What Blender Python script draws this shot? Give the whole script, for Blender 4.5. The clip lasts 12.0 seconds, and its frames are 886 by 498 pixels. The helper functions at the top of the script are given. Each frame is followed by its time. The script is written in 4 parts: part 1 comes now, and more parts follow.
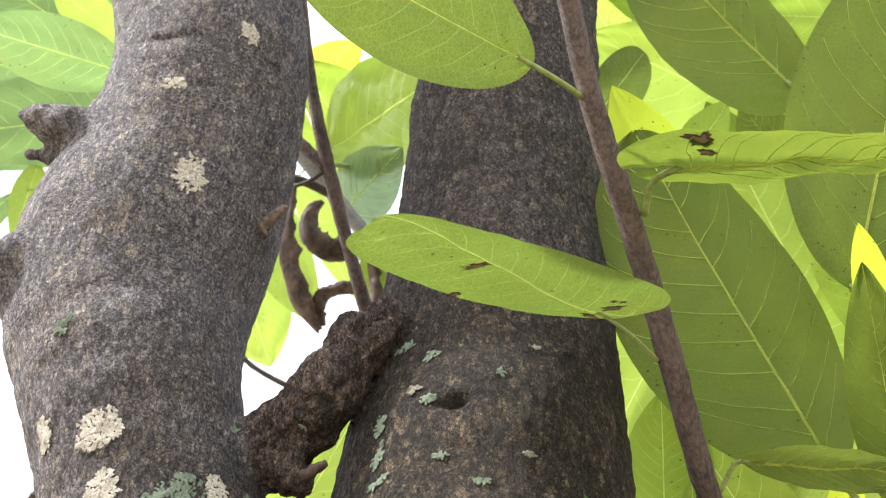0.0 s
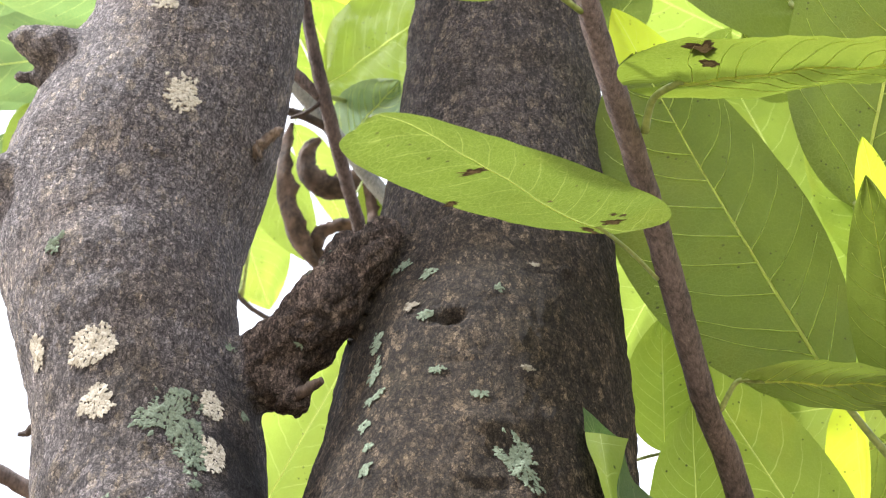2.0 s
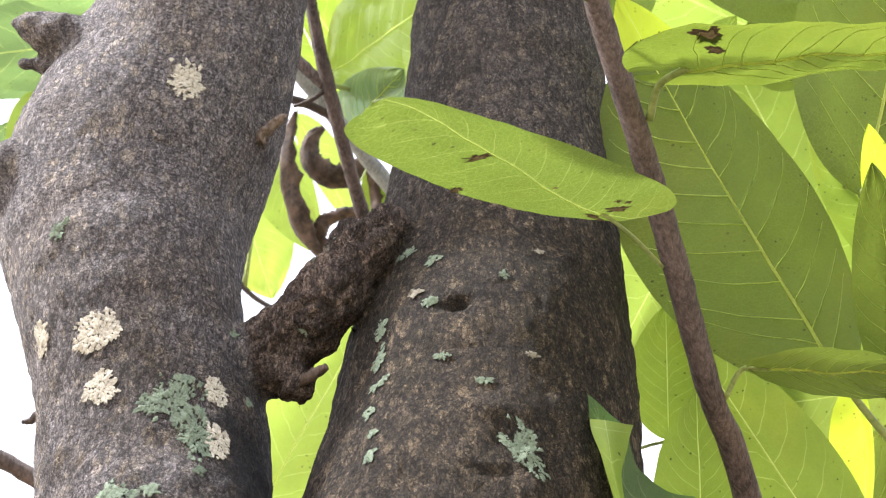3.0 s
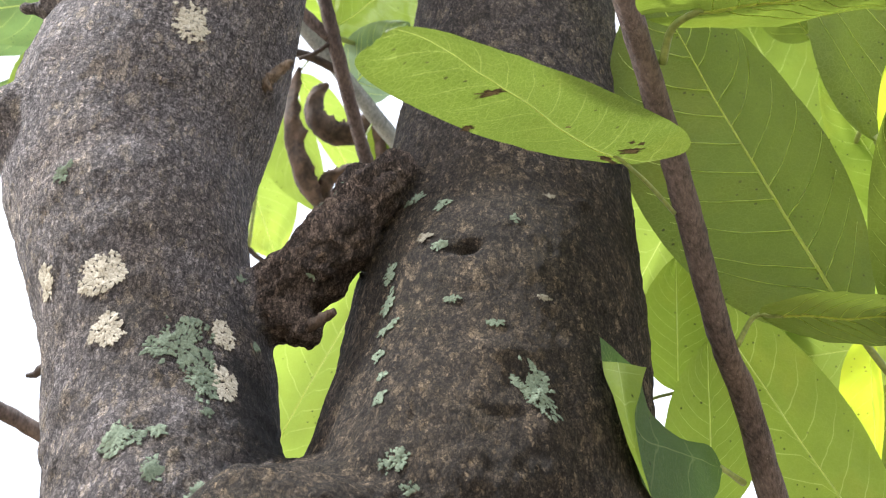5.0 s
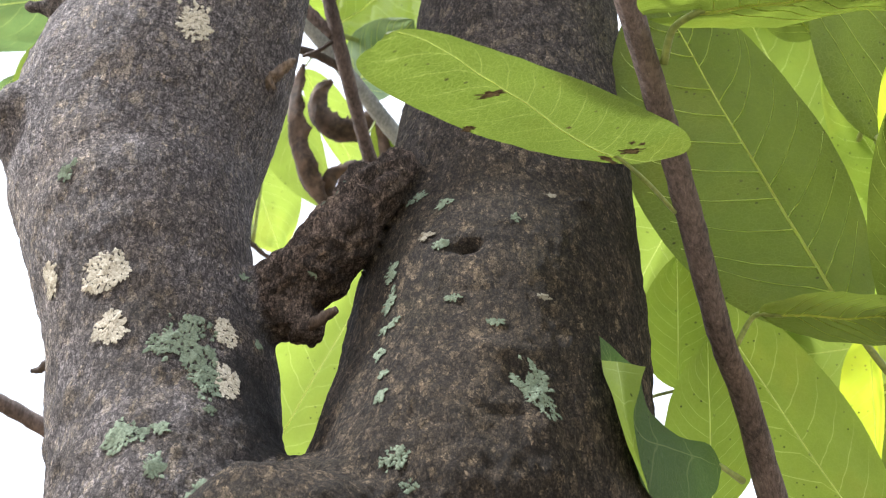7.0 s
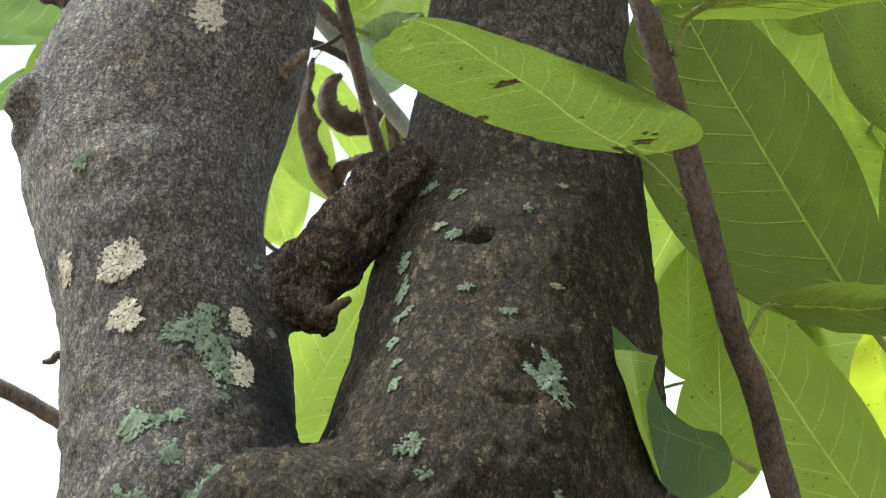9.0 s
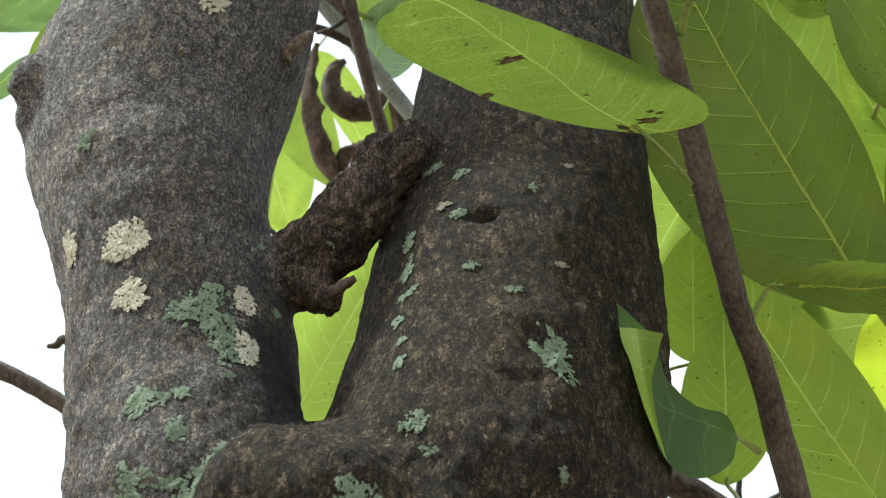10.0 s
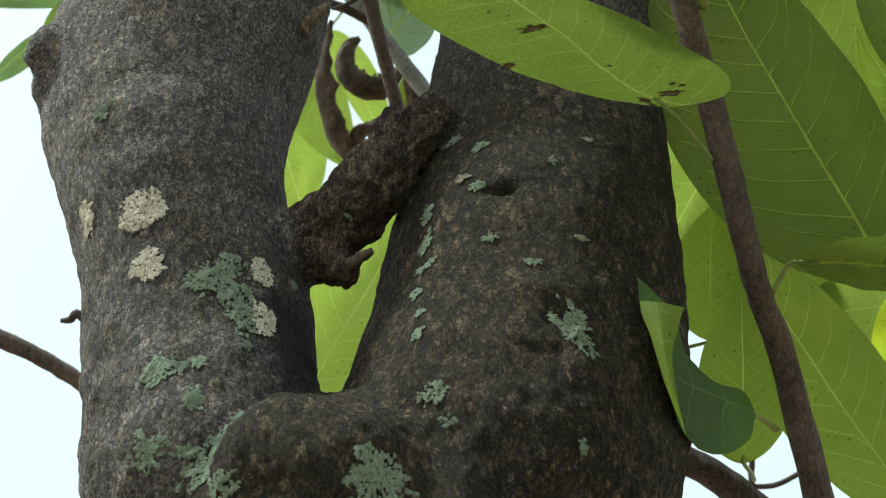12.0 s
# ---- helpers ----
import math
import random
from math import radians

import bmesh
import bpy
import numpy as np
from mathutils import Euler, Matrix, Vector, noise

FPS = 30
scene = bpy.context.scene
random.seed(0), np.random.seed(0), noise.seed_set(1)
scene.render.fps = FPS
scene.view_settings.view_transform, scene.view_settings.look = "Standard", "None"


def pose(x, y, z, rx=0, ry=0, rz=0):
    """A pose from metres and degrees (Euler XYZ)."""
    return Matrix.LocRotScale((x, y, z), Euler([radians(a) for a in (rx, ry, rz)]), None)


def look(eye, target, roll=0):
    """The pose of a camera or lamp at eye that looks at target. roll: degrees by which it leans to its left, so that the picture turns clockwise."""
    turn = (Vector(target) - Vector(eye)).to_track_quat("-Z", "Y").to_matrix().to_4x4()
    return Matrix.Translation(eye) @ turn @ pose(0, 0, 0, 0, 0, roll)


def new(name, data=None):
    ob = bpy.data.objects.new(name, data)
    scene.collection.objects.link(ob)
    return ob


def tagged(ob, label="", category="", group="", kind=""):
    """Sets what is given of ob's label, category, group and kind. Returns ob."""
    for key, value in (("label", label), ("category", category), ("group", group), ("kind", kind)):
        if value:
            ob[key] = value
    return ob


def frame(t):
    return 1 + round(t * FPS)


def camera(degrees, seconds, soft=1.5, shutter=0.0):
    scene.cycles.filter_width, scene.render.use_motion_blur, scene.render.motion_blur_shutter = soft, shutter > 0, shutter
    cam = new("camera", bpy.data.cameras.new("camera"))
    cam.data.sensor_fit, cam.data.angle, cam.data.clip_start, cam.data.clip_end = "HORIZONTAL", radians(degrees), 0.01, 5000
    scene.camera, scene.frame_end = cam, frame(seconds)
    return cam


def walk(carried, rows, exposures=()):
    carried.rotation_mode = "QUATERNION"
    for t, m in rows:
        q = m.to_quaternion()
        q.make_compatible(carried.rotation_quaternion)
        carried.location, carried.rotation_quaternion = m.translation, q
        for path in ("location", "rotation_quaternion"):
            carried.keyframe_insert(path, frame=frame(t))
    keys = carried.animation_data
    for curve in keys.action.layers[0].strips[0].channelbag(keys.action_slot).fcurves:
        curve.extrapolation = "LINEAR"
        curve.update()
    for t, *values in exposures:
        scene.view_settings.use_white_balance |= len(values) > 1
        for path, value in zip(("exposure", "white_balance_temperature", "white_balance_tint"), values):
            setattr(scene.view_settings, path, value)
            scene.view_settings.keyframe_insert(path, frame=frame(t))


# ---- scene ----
cam = camera(44.0, 12.0, 1.1)
cam.data.dof.use_dof, cam.data.dof.focus_distance, cam.data.dof.aperture_fstop = True, 0.45, 25.0
EYE, TILT = 1.3, 40.0
# seconds, metres right / ahead / up from the first place, degrees of yaw, pitch, roll
ROWS = [
    (0.0, -0.00000, 0.00000, -0.00001, -0.000, 0.000, -0.000),
    (0.5, 0.00300, 0.00232, -0.00678, -0.025, -0.103, 0.013),
    (1.0, 0.00314, 0.00409, -0.01217, 0.010, -0.630, 0.202),
    (1.5, 0.00277, 0.00679, -0.01737, 0.093, -1.606, 0.291),
    (2.0, 0.00169, 0.00680, -0.01896, 0.055, -2.055, 0.208),
    (2.5, 0.00126, 0.00685, -0.01947, 0.131, -2.278, 0.182),
    (3.0, 0.00072, 0.00744, -0.02091, 0.178, -2.499, 0.123),
    (3.2, 0.00070, 0.00729, -0.02076, 0.219, -2.788, 0.213),
    (4.8, -0.00341, 0.01198, -0.03039, 0.242, -3.469, -0.139),
    (5.0, -0.00282, 0.01331, -0.03308, 0.244, -3.929, 0.042),
    (5.5, 0.00037, 0.01226, -0.03093, 0.337, -4.186, 0.107),
    (6.0, 0.00012, 0.01257, -0.03195, 0.406, -4.289, 0.015),
    (6.5, -0.00041, 0.01197, -0.03171, 0.413, -4.327, -0.062),
    (7.0, -0.00127, 0.01065, -0.03083, 0.517, -4.245, -0.100),
    (9.0, -0.00437, 0.00851, -0.03367, 0.789, -4.395, -0.189),
    (9.5, -0.00496, 0.00881, -0.03729, 0.835, -4.544, -0.239),
    (10.0, -0.00498, 0.00855, -0.03902, 0.949, -4.783, -0.105),
    (10.5, -0.00587, 0.01107, -0.03939, 0.993, -5.008, -0.181),
    (11.0, -0.00608, 0.01095, -0.04046, 1.178, -5.158, -0.317),
    (11.5, -0.00778, 0.00960, -0.04103, 1.367, -5.263, -0.433),
    (12.0, -0.00914, 0.01102, -0.04483, 1.406, -5.492, -0.536),
]
# seconds, stops, kelvin, tint
EXPOSURE = [(0.0, 1.72, 6000, 9), (3.0, 1.86, 5970, 12), (5.0, 1.62, 5900, 9), (5.5, 1.62, 5900, 9), (6.0, 1.76, 5890, 10), (6.5, 1.62, 5890, 9), (7.0, 1.55, 5890, 9), (9.0, 1.18, 5880, -3), (10.0, 1.04, 5880, -5), (10.5, 0.96, 5880, -5), (11.0, 0.80, 5900, -7), (12.0, 0.56, 5920, -9)]
walk(cam, [(t, pose(0, 0, EYE, TILT, 0, 0) @ pose(x, y, z, 90 + pitch, roll, yaw)) for t, x, y, z, yaw, pitch, roll in ROWS], EXPOSURE)

# ---- daylight ----
SUN_UP, SUN_ROUND = 52.0, 258.0      # degrees above the horizon; degrees clockwise from +y
world = bpy.data.worlds.new("sky")
scene.world = world
world.use_nodes = True
sky = world.node_tree.nodes.new("ShaderNodeTexSky")
sky.sky_type, sky.sun_disc = "NISHITA", False
sky.sun_elevation, sky.sun_rotation = radians(SUN_UP), radians(SUN_ROUND)
sky.air_density, sky.dust_density, sky.ozone_density = 1.0, 6.0, 1.0
veil = world.node_tree.nodes.new("ShaderNodeMix")      # thin bright cloud over the whole sky
veil.data_type = "RGBA"
veil.inputs[0].default_value = 0.6
veil.inputs[7].default_value = (6.3, 6.15, 6.0, 1.0)
world.node_tree.links.new(sky.outputs[0], veil.inputs[6])
world.node_tree.links.new(veil.outputs[2], world.node_tree.nodes["Background"].inputs[0])
world.node_tree.nodes["Background"].inputs[1].default_value = 0.15
sun = new("sun", bpy.data.lights.new("sun", "SUN"))
sun.data.energy, sun.data.angle, sun.data.color = 2.6, radians(3.0), (1.0, 0.97, 0.92)
TO_SUN = Vector((math.sin(radians(SUN_ROUND)) * math.cos(radians(SUN_UP)), math.cos(radians(SUN_ROUND)) * math.cos(radians(SUN_UP)), math.sin(radians(SUN_UP))))
sun.matrix_world = look(TO_SUN * 20, (0, 0, 0))


# ---- materials ----
class Nodes:
    """A short way to write a node material."""

    def __init__(self, name):
        self.mat = bpy.data.materials.new(name)
        self.mat.use_nodes = True
        self.tree = self.mat.node_tree
        self.out = self.tree.nodes["Material Output"]
        self.bsdf = self.tree.nodes["Principled BSDF"]

    def add(self, kind, inputs=None, **settings):
        node = self.tree.nodes.new("ShaderNode" + kind)
        for key, value in settings.items():
            setattr(node, key, value)
        for key, value in (inputs or {}).items():
            self.put(node.inputs[key], value)
        return node

    def put(self, socket, value):
        if isinstance(value, bpy.types.NodeSocket):
            self.tree.links.new(value, socket)
        elif isinstance(value, tuple) and len(value) == 3 and socket.type == "RGBA":
            socket.default_value = (*value, 1)
        else:
            socket.default_value = value

    def noise(self, where, scale, detail=6.0, rough=0.6, distort=0.0):
        return self.add("TexNoise", {"Vector": where, "Scale": scale, "Detail": detail, "Roughness": rough, "Distortion": distort}).outputs["Fac"]

    def ramp(self, value, low, high):
        return self.add("MapRange", {"Value": value, "From Min": low, "From Max": high}, clamp=True).outputs["Result"]

    def mix(self, fac, a, b, blend="MIX"):
        node = self.add("Mix", data_type="RGBA", blend_type=blend)
        for key, value in (("Factor_Float", fac), ("A_Color", a), ("B_Color", b)):
            self.put(next(s for s in node.inputs if s.identifier == key), value)
        return next(s for s in node.outputs if s.identifier == "Result_Color")

    def math(self, op, a, b=0.0):
        return self.add("Math", {0: a, 1: b}, operation=op).outputs[0]

    def bump(self, height, strength, distance):
        return self.add("Bump", {"Height": height, "Strength": strength, "Distance": distance}).outputs[0]


def bark_material(name, palettes):
    """Bark of the whole tree: pitted grey on one stem, brown on the other, dark flaking on dead wood, each given as (deep, base, tan, tint).
    The mesh says how brown and how dead it is, and how far round and along the stem each place lies."""
    n = Nodes(name)
    at = n.add("TexCoord").outputs["Object"]
    kind = n.add("SeparateXYZ", {0: n.add("Attribute", attribute_name="kind").outputs["Vector"]})
    brown, dead = kind.outputs[0], kind.outputs[1]
    wrap = n.add("Attribute", attribute_name="wrap").outputs["Vector"]
    deep, base, tan, tint = (n.mix(dead, n.mix(brown, one, two), three) for one, two, three in zip(*palettes))
    grain_at = n.add("Mapping", {"Vector": at, "Scale": (1.0, 1.0, 0.55)}).outputs[0]
    fine = n.noise(grain_at, 950.0, 5.0, 0.75)
    patch = n.noise(grain_at, 170.0, 6.0, 0.7, 0.3)
    broad = n.noise(at, 30.0, 5.0, 0.6)
    crust = n.add("TexVoronoi", {"Vector": grain_at, "Scale": 420.0}, feature="SMOOTH_F1")
    tone = n.math("ADD", n.math("MULTIPLY", fine, 0.75), n.math("ADD", n.math("MULTIPLY", patch, 0.35), n.math("MULTIPLY", broad, 0.25)))
    colour = n.mix(n.ramp(tone, 0.56, 0.76), deep, base)
    flakes = n.math("MULTIPLY", n.ramp(n.noise(grain_at, 110.0, 6.0, 0.72, 0.5), 0.54, 0.66), n.ramp(broad, 0.35, 0.6))
    colour = n.mix(n.math("MULTIPLY", flakes, 0.75), colour, n.mix(n.ramp(tone, 0.45, 0.85), base, tan))
    stain = n.ramp(n.noise(at, 22.0, 4.0, 0.6), 0.50, 0.68)
    colour = n.mix(n.math("MULTIPLY", stain, 0.6), colour, n.mix(n.ramp(tone, 0.45, 0.85), deep, tint))
    frayed = n.add("VectorMath", {0: n.add("TexNoise", {"Vector": at, "Scale": 900.0, "Detail": 4.0}).outputs["Color"], "Scale": 0.0030}, operation="SCALE").outputs[0]
    frayed = n.add("VectorMath", {0: grain_at, 1: frayed}, operation="ADD").outputs[0]
    chips = n.math("MULTIPLY", n.ramp(n.add("SeparateColor", {0: n.add("TexVoronoi", {"Vector": frayed, "Scale": 640.0}).outputs["Color"]}).outputs[0], 0.80, 0.88), n.ramp(patch, 0.44, 0.54))
    colour = n.mix(n.math("MULTIPLY", chips, 0.75), colour, tan)
    # small pits that stand in rows up the stem
    shaky = n.add("VectorMath", {0: n.add("TexNoise", {"Vector": at, "Scale": 240.0, "Detail": 3.0}).outputs["Color"], "Scale": 0.0022}, operation="SCALE").outputs[0]
    rows = n.add("Mapping", {"Vector": n.add("VectorMath", {0: wrap, 1: shaky}, operation="ADD").outputs[0], "Scale": (330.0, 560.0, 1.0)}).outputs[0]
    pit = n.add("TexVoronoi", {"Vector": rows, "Scale": 1.0, "Randomness": 0.68}, voronoi_dimensions="2D")
    pits = n.math("MULTIPLY", n.ramp(pit.outputs["Distance"], 0.40, 0.18), n.ramp(n.noise(at, 70.0, 4.0, 0.6), 0.34, 0.55))
    pits = n.math("MULTIPLY", pits, n.ramp(n.add("SeparateColor", {0: pit.outputs["Color"]}).outputs[0], 0.1, 0.6))
    pits = n.math("MULTIPLY", pits, n.math("SUBTRACT", 1.0, n.math("MULTIPLY", n.math("MAXIMUM", brown, dead), 0.65)))
    colour = n.mix(n.math("MULTIPLY", pits, 0.85), colour, n.mix(0.4, deep, (0.012, 0.010, 0.009)))
    grit = n.add("TexVoronoi", {"Vector": grain_at, "Scale": 760.0})
    colour = n.mix(n.math("MULTIPLY", n.ramp(grit.outputs["Distance"], 0.45, 0.75), 0.25), colour, n.mix(0.35, deep, (0.012, 0.010, 0.009)))
    grit_tone = n.add("SeparateColor", {0: grit.outputs["Color"]}).outputs[0]
    colour = n.mix(n.math("MULTIPLY", n.ramp(grit_tone, 0.55, 0.0), 0.22), colour, deep)
    cracks = n.ramp(n.noise(grain_at, 300.0, 5.0, 0.65), 0.41, 0.33)
    colour = n.mix(n.math("MULTIPLY", cracks, 0.75), colour, n.mix(0.5, deep, (0.012, 0.010, 0.009)))
    scabs = n.add("SeparateColor", {0: n.add("TexVoronoi", {"Vector": frayed, "Scale": 270.0}).outputs["Color"]}).outputs[0]
    scabs = n.math("MULTIPLY", n.ramp(scabs, 0.80, 0.84), n.ramp(n.noise(at, 45.0, 3.0), 0.45, 0.62))
    colour = n.mix(n.math("MULTIPLY", scabs, 0.55), colour, tan)
    strips = n.noise(n.add("Mapping", {"Vector": at, "Rotation": (0.0, -0.75, 0.0), "Scale": (1.0, 1.0, 0.16)}).outputs[0], 330.0, 5.0, 0.7)
    colour = n.mix(n.math("MULTIPLY", n.ramp(strips, 0.53, 0.43), n.math("MULTIPLY", dead, 0.5)), colour, n.mix(0.4, deep, (0.012, 0.010, 0.009)))
    # small crusty plates with dark joints, at two sizes
    drift = n.add("VectorMath", {0: n.add("TexNoise", {"Vector": at, "Scale": 520.0, "Detail": 4.0, "Roughness": 0.65}).outputs["Color"], "Scale": 0.0026}, operation="SCALE").outputs[0]
    drift = n.add("VectorMath", {0: n.add("Mapping", {"Vector": at, "Scale": (1.0, 1.0, 0.62)}).outputs[0], 1: drift}, operation="ADD").outputs[0]
    joints = 0.0
    for size, tones, dark in ((430.0, (0.74, 1.28), 0.80), (1050.0, (0.74, 1.28), 0.55)):
        plate = n.add("SeparateColor", {0: n.add("TexVoronoi", {"Vector": drift, "Scale": size}).outputs["Color"]}).outputs[0]
        gap = n.ramp(n.add("TexVoronoi", {"Vector": drift, "Scale": size}, feature="DISTANCE_TO_EDGE").outputs["Distance"], 0.10, 0.0)
        level = n.add("MapRange", {"Value": plate, "To Min": tones[0], "To Max": tones[1]}).outputs["Result"]
        colour = n.mix(1.0, colour, n.add("CombineColor", {0: level, 1: level, 2: level}).outputs[0], "MULTIPLY")
        colour = n.mix(n.math("MULTIPLY", gap, dark), colour, n.mix(0.5, deep, (0.012, 0.010, 0.009)))
        joints = n.math("ADD", joints, n.math("MULTIPLY", gap, 0.35))
    grains = n.add("MapRange", {"Value": n.noise(at, 1700.0, 4.0, 0.8), "From Min": 0.36, "From Max": 0.64, "To Min": 0.50, "To Max": 1.55}).outputs["Result"]
    colour = n.mix(1.0, colour, n.add("CombineColor", {0: grains, 1: grains, 2: grains}).outputs[0], "MULTIPLY")
    colour = n.mix(n.math("MULTIPLY", kind.outputs[2], 0.85), colour, (0.022, 0.021, 0.022))      # black streak below the dead branch: shade of the hollow side, put into the colour
    n.put(n.bsdf.inputs["Base Color"], colour)
    n.put(n.bsdf.inputs["Roughness"], 0.88)
    n.put(n.bsdf.inputs["Specular IOR Level"], 0.25)
    relief = n.math("ADD", n.math("MULTIPLY", n.math("ADD", fine, n.math("MULTIPLY", chips, 0.25)), 1.25), n.math("MULTIPLY", patch, 0.9))
    relief = n.math("SUBTRACT", relief, n.math("ADD", n.math("MULTIPLY", crust.outputs["Distance"], 0.5), n.math("MULTIPLY", cracks, 0.35)))
    scales = n.add("TexVoronoi", {"Vector": n.add("Mapping", {"Vector": at, "Rotation": (0.0, -0.75, 0.0), "Scale": (1.0, 1.0, 0.35)}).outputs[0], "Scale": 300.0}, feature="SMOOTH_F1").outputs["Distance"]
    relief = n.math("SUBTRACT", relief, n.math("MULTIPLY", scales, n.math("MULTIPLY", dead, 1.6)))
    relief = n.math("SUBTRACT", relief, joints)
    relief = n.math("SUBTRACT", relief, n.math("ADD", n.math("MULTIPLY", pits, 0.42), n.math("MULTIPLY", grit.outputs["Distance"], 0.22)))
    n.put(n.bsdf.inputs["Normal"], n.bump(relief, 1.0, 0.0040))
    return n.mat


def twig_material(name, dark, pale):
    n = Nodes(name)
    at = n.add("TexCoord").outputs["Object"]
    streak = n.noise(n.add("Mapping", {"Vector": at, "Scale": (1.0, 1.0, 0.22)}).outputs[0], 620.0, 6.0, 0.7)
    broad = n.noise(at, 60.0, 4.0)
    dots = n.add("TexVoronoi", {"Vector": at, "Scale": 330.0}).outputs["Distance"]
    colour = n.mix(n.ramp(n.math("ADD", n.math("MULTIPLY", streak, 0.6), n.math("MULTIPLY", broad, 0.4)), 0.40, 0.62), dark, pale)
    colour = n.mix(n.math("MULTIPLY", n.ramp(dots, 0.13, 0.07), 0.3), colour, (0.42, 0.35, 0.28))
    n.put(n.bsdf.inputs["Base Color"], colour)
    n.put(n.bsdf.inputs["Roughness"], 0.72)
    n.put(n.bsdf.inputs["Specular IOR Level"], 0.3)
    n.put(n.bsdf.inputs["Normal"], n.bump(streak, 0.9, 0.0018))
    return n.mat


def leaf_material(name, face, glow, share, rough=0.5, ribs=0.2):
    """A thin blade: face is what it throws back, glow what it lets through."""
    n = Nodes(name)
    uv = n.add("UVMap", uv_map="UVMap").outputs[0]
    at = n.add("TexCoord").outputs["Object"]
    net = n.add("TexVoronoi", {"Vector": uv, "Scale": 430.0}, feature="DISTANCE_TO_EDGE").outputs["Distance"]
    fine = n.add("TexVoronoi", {"Vector": uv, "Scale": 900.0}, feature="DISTANCE_TO_EDGE").outputs["Distance"]
    lines = n.math("MAXIMUM", n.ramp(net, 0.07, 0.0), n.math("MULTIPLY", n.ramp(fine, 0.09, 0.0), 0.5))
    run = n.add("SeparateXYZ", {0: n.add("UVMap", uv_map="veins").outputs[0]})
    wander = n.math("ADD", run.outputs[0], n.math("MULTIPLY", n.noise(uv, 45.0, 2.0), 0.5))
    near_rib = n.math("ABSOLUTE", n.math("SUBTRACT", n.math("FRACT", n.math("ADD", wander, -0.25)), 0.5))
    away = n.math("ABSOLUTE", run.outputs[1])
    rib = n.math("MULTIPLY", n.ramp(near_rib, 0.032, 0.008), n.ramp(away, 1.0, 0.55))
    rib = n.math("MAXIMUM", rib, n.math("MULTIPLY", n.ramp(away, 0.022, 0.010), 1.5))
    broad = n.noise(uv, 26.0, 4.0, 0.6)
    one = n.add("ObjectInfo").outputs["Random"]
    tone = n.math("ADD", n.math("MULTIPLY", one, 0.35), n.math("ADD", n.math("MULTIPLY", broad, 0.5), 0.58))
    specks = n.math("MULTIPLY", n.ramp(n.add("TexVoronoi", {"Vector": uv, "Scale": 210.0}).outputs["Distance"], 0.15, 0.09), n.ramp(n.noise(uv, 40.0, 2.0), 0.46, 0.56))
    yellow = n.ramp(n.noise(uv, 14.0, 3.0), 0.52, 0.75)
    front = n.mix(n.math("MULTIPLY", yellow, 0.4), face, (face[0] * 2.0, face[1] * 1.3, face[2] * 0.8))
    front = n.mix(n.math("MULTIPLY", lines, 0.12), front, (0.25, 0.32, 0.09))
    front = n.mix(n.math("MULTIPLY", rib, ribs), front, (0.36, 0.43, 0.16))
    front = n.mix(n.math("MULTIPLY", specks, 0.7), front, (0.03, 0.025, 0.01))
    through_colour = n.mix(n.math("MULTIPLY", yellow, 0.4), glow, (min(1, glow[0] * 1.35), glow[1] * 1.05, glow[2] * 0.8))
    through_colour = n.mix(n.math("MULTIPLY", lines, 0.13), through_colour, (0.62, 0.72, 0.18))
    through_colour = n.mix(n.math("MULTIPLY", rib, ribs), through_colour, (0.80, 0.88, 0.28))
    through_colour = n.mix(n.math("MULTIPLY", specks, 0.8), through_colour, (0.03, 0.03, 0.01))
    through_colour = n.mix(1.0, through_colour, n.add("CombineColor", {0: tone, 1: tone, 2: tone}).outputs[0], "MULTIPLY")
    shade = n.math("ADD", n.math("MULTIPLY", n.noise(uv, 90.0, 6.0, 0.7), 0.7), n.math("ADD", n.math("MULTIPLY", broad, 0.5), 0.40))
    front = n.mix(1.0, front, n.add("CombineColor", {0: shade, 1: shade, 2: shade}).outputs[0], "MULTIPLY")
    n.put(n.bsdf.inputs["Base Color"], front)
    n.put(n.bsdf.inputs["Roughness"], rough)
    n.put(n.bsdf.inputs["Specular IOR Level"], 0.35)
    normal = n.bump(n.math("ADD", n.math("MULTIPLY", lines, 0.6), n.noise(uv, 260.0, 5.0, 0.7)), 0.5, 0.0008)
    n.put(n.bsdf.inputs["Normal"], normal)
    clear = n.add("BsdfTranslucent", {"Color": through_colour})
    both = n.add("MixShader", {0: share, 1: n.bsdf.outputs[0], 2: clear.outputs[0]})
    n.put(n.out.inputs["Surface"], both.outputs[0])
    return n.mat


def vein_material_of(name, face, glow, share=0.15):
    n = Nodes(name)
    n.put(n.bsdf.inputs["Base Color"], n.mix(n.noise(n.add("TexCoord").outputs["Object"], 300.0), face, tuple(0.75 * c for c in face)))
    n.put(n.bsdf.inputs["Roughness"], 0.5)
    clear = n.add("BsdfTranslucent", {"Color": glow})
    n.put(n.out.inputs["Surface"], n.add("MixShader", {0: share, 1: n.bsdf.outputs[0], 2: clear.outputs[0]}).outputs[0])
    return n.mat


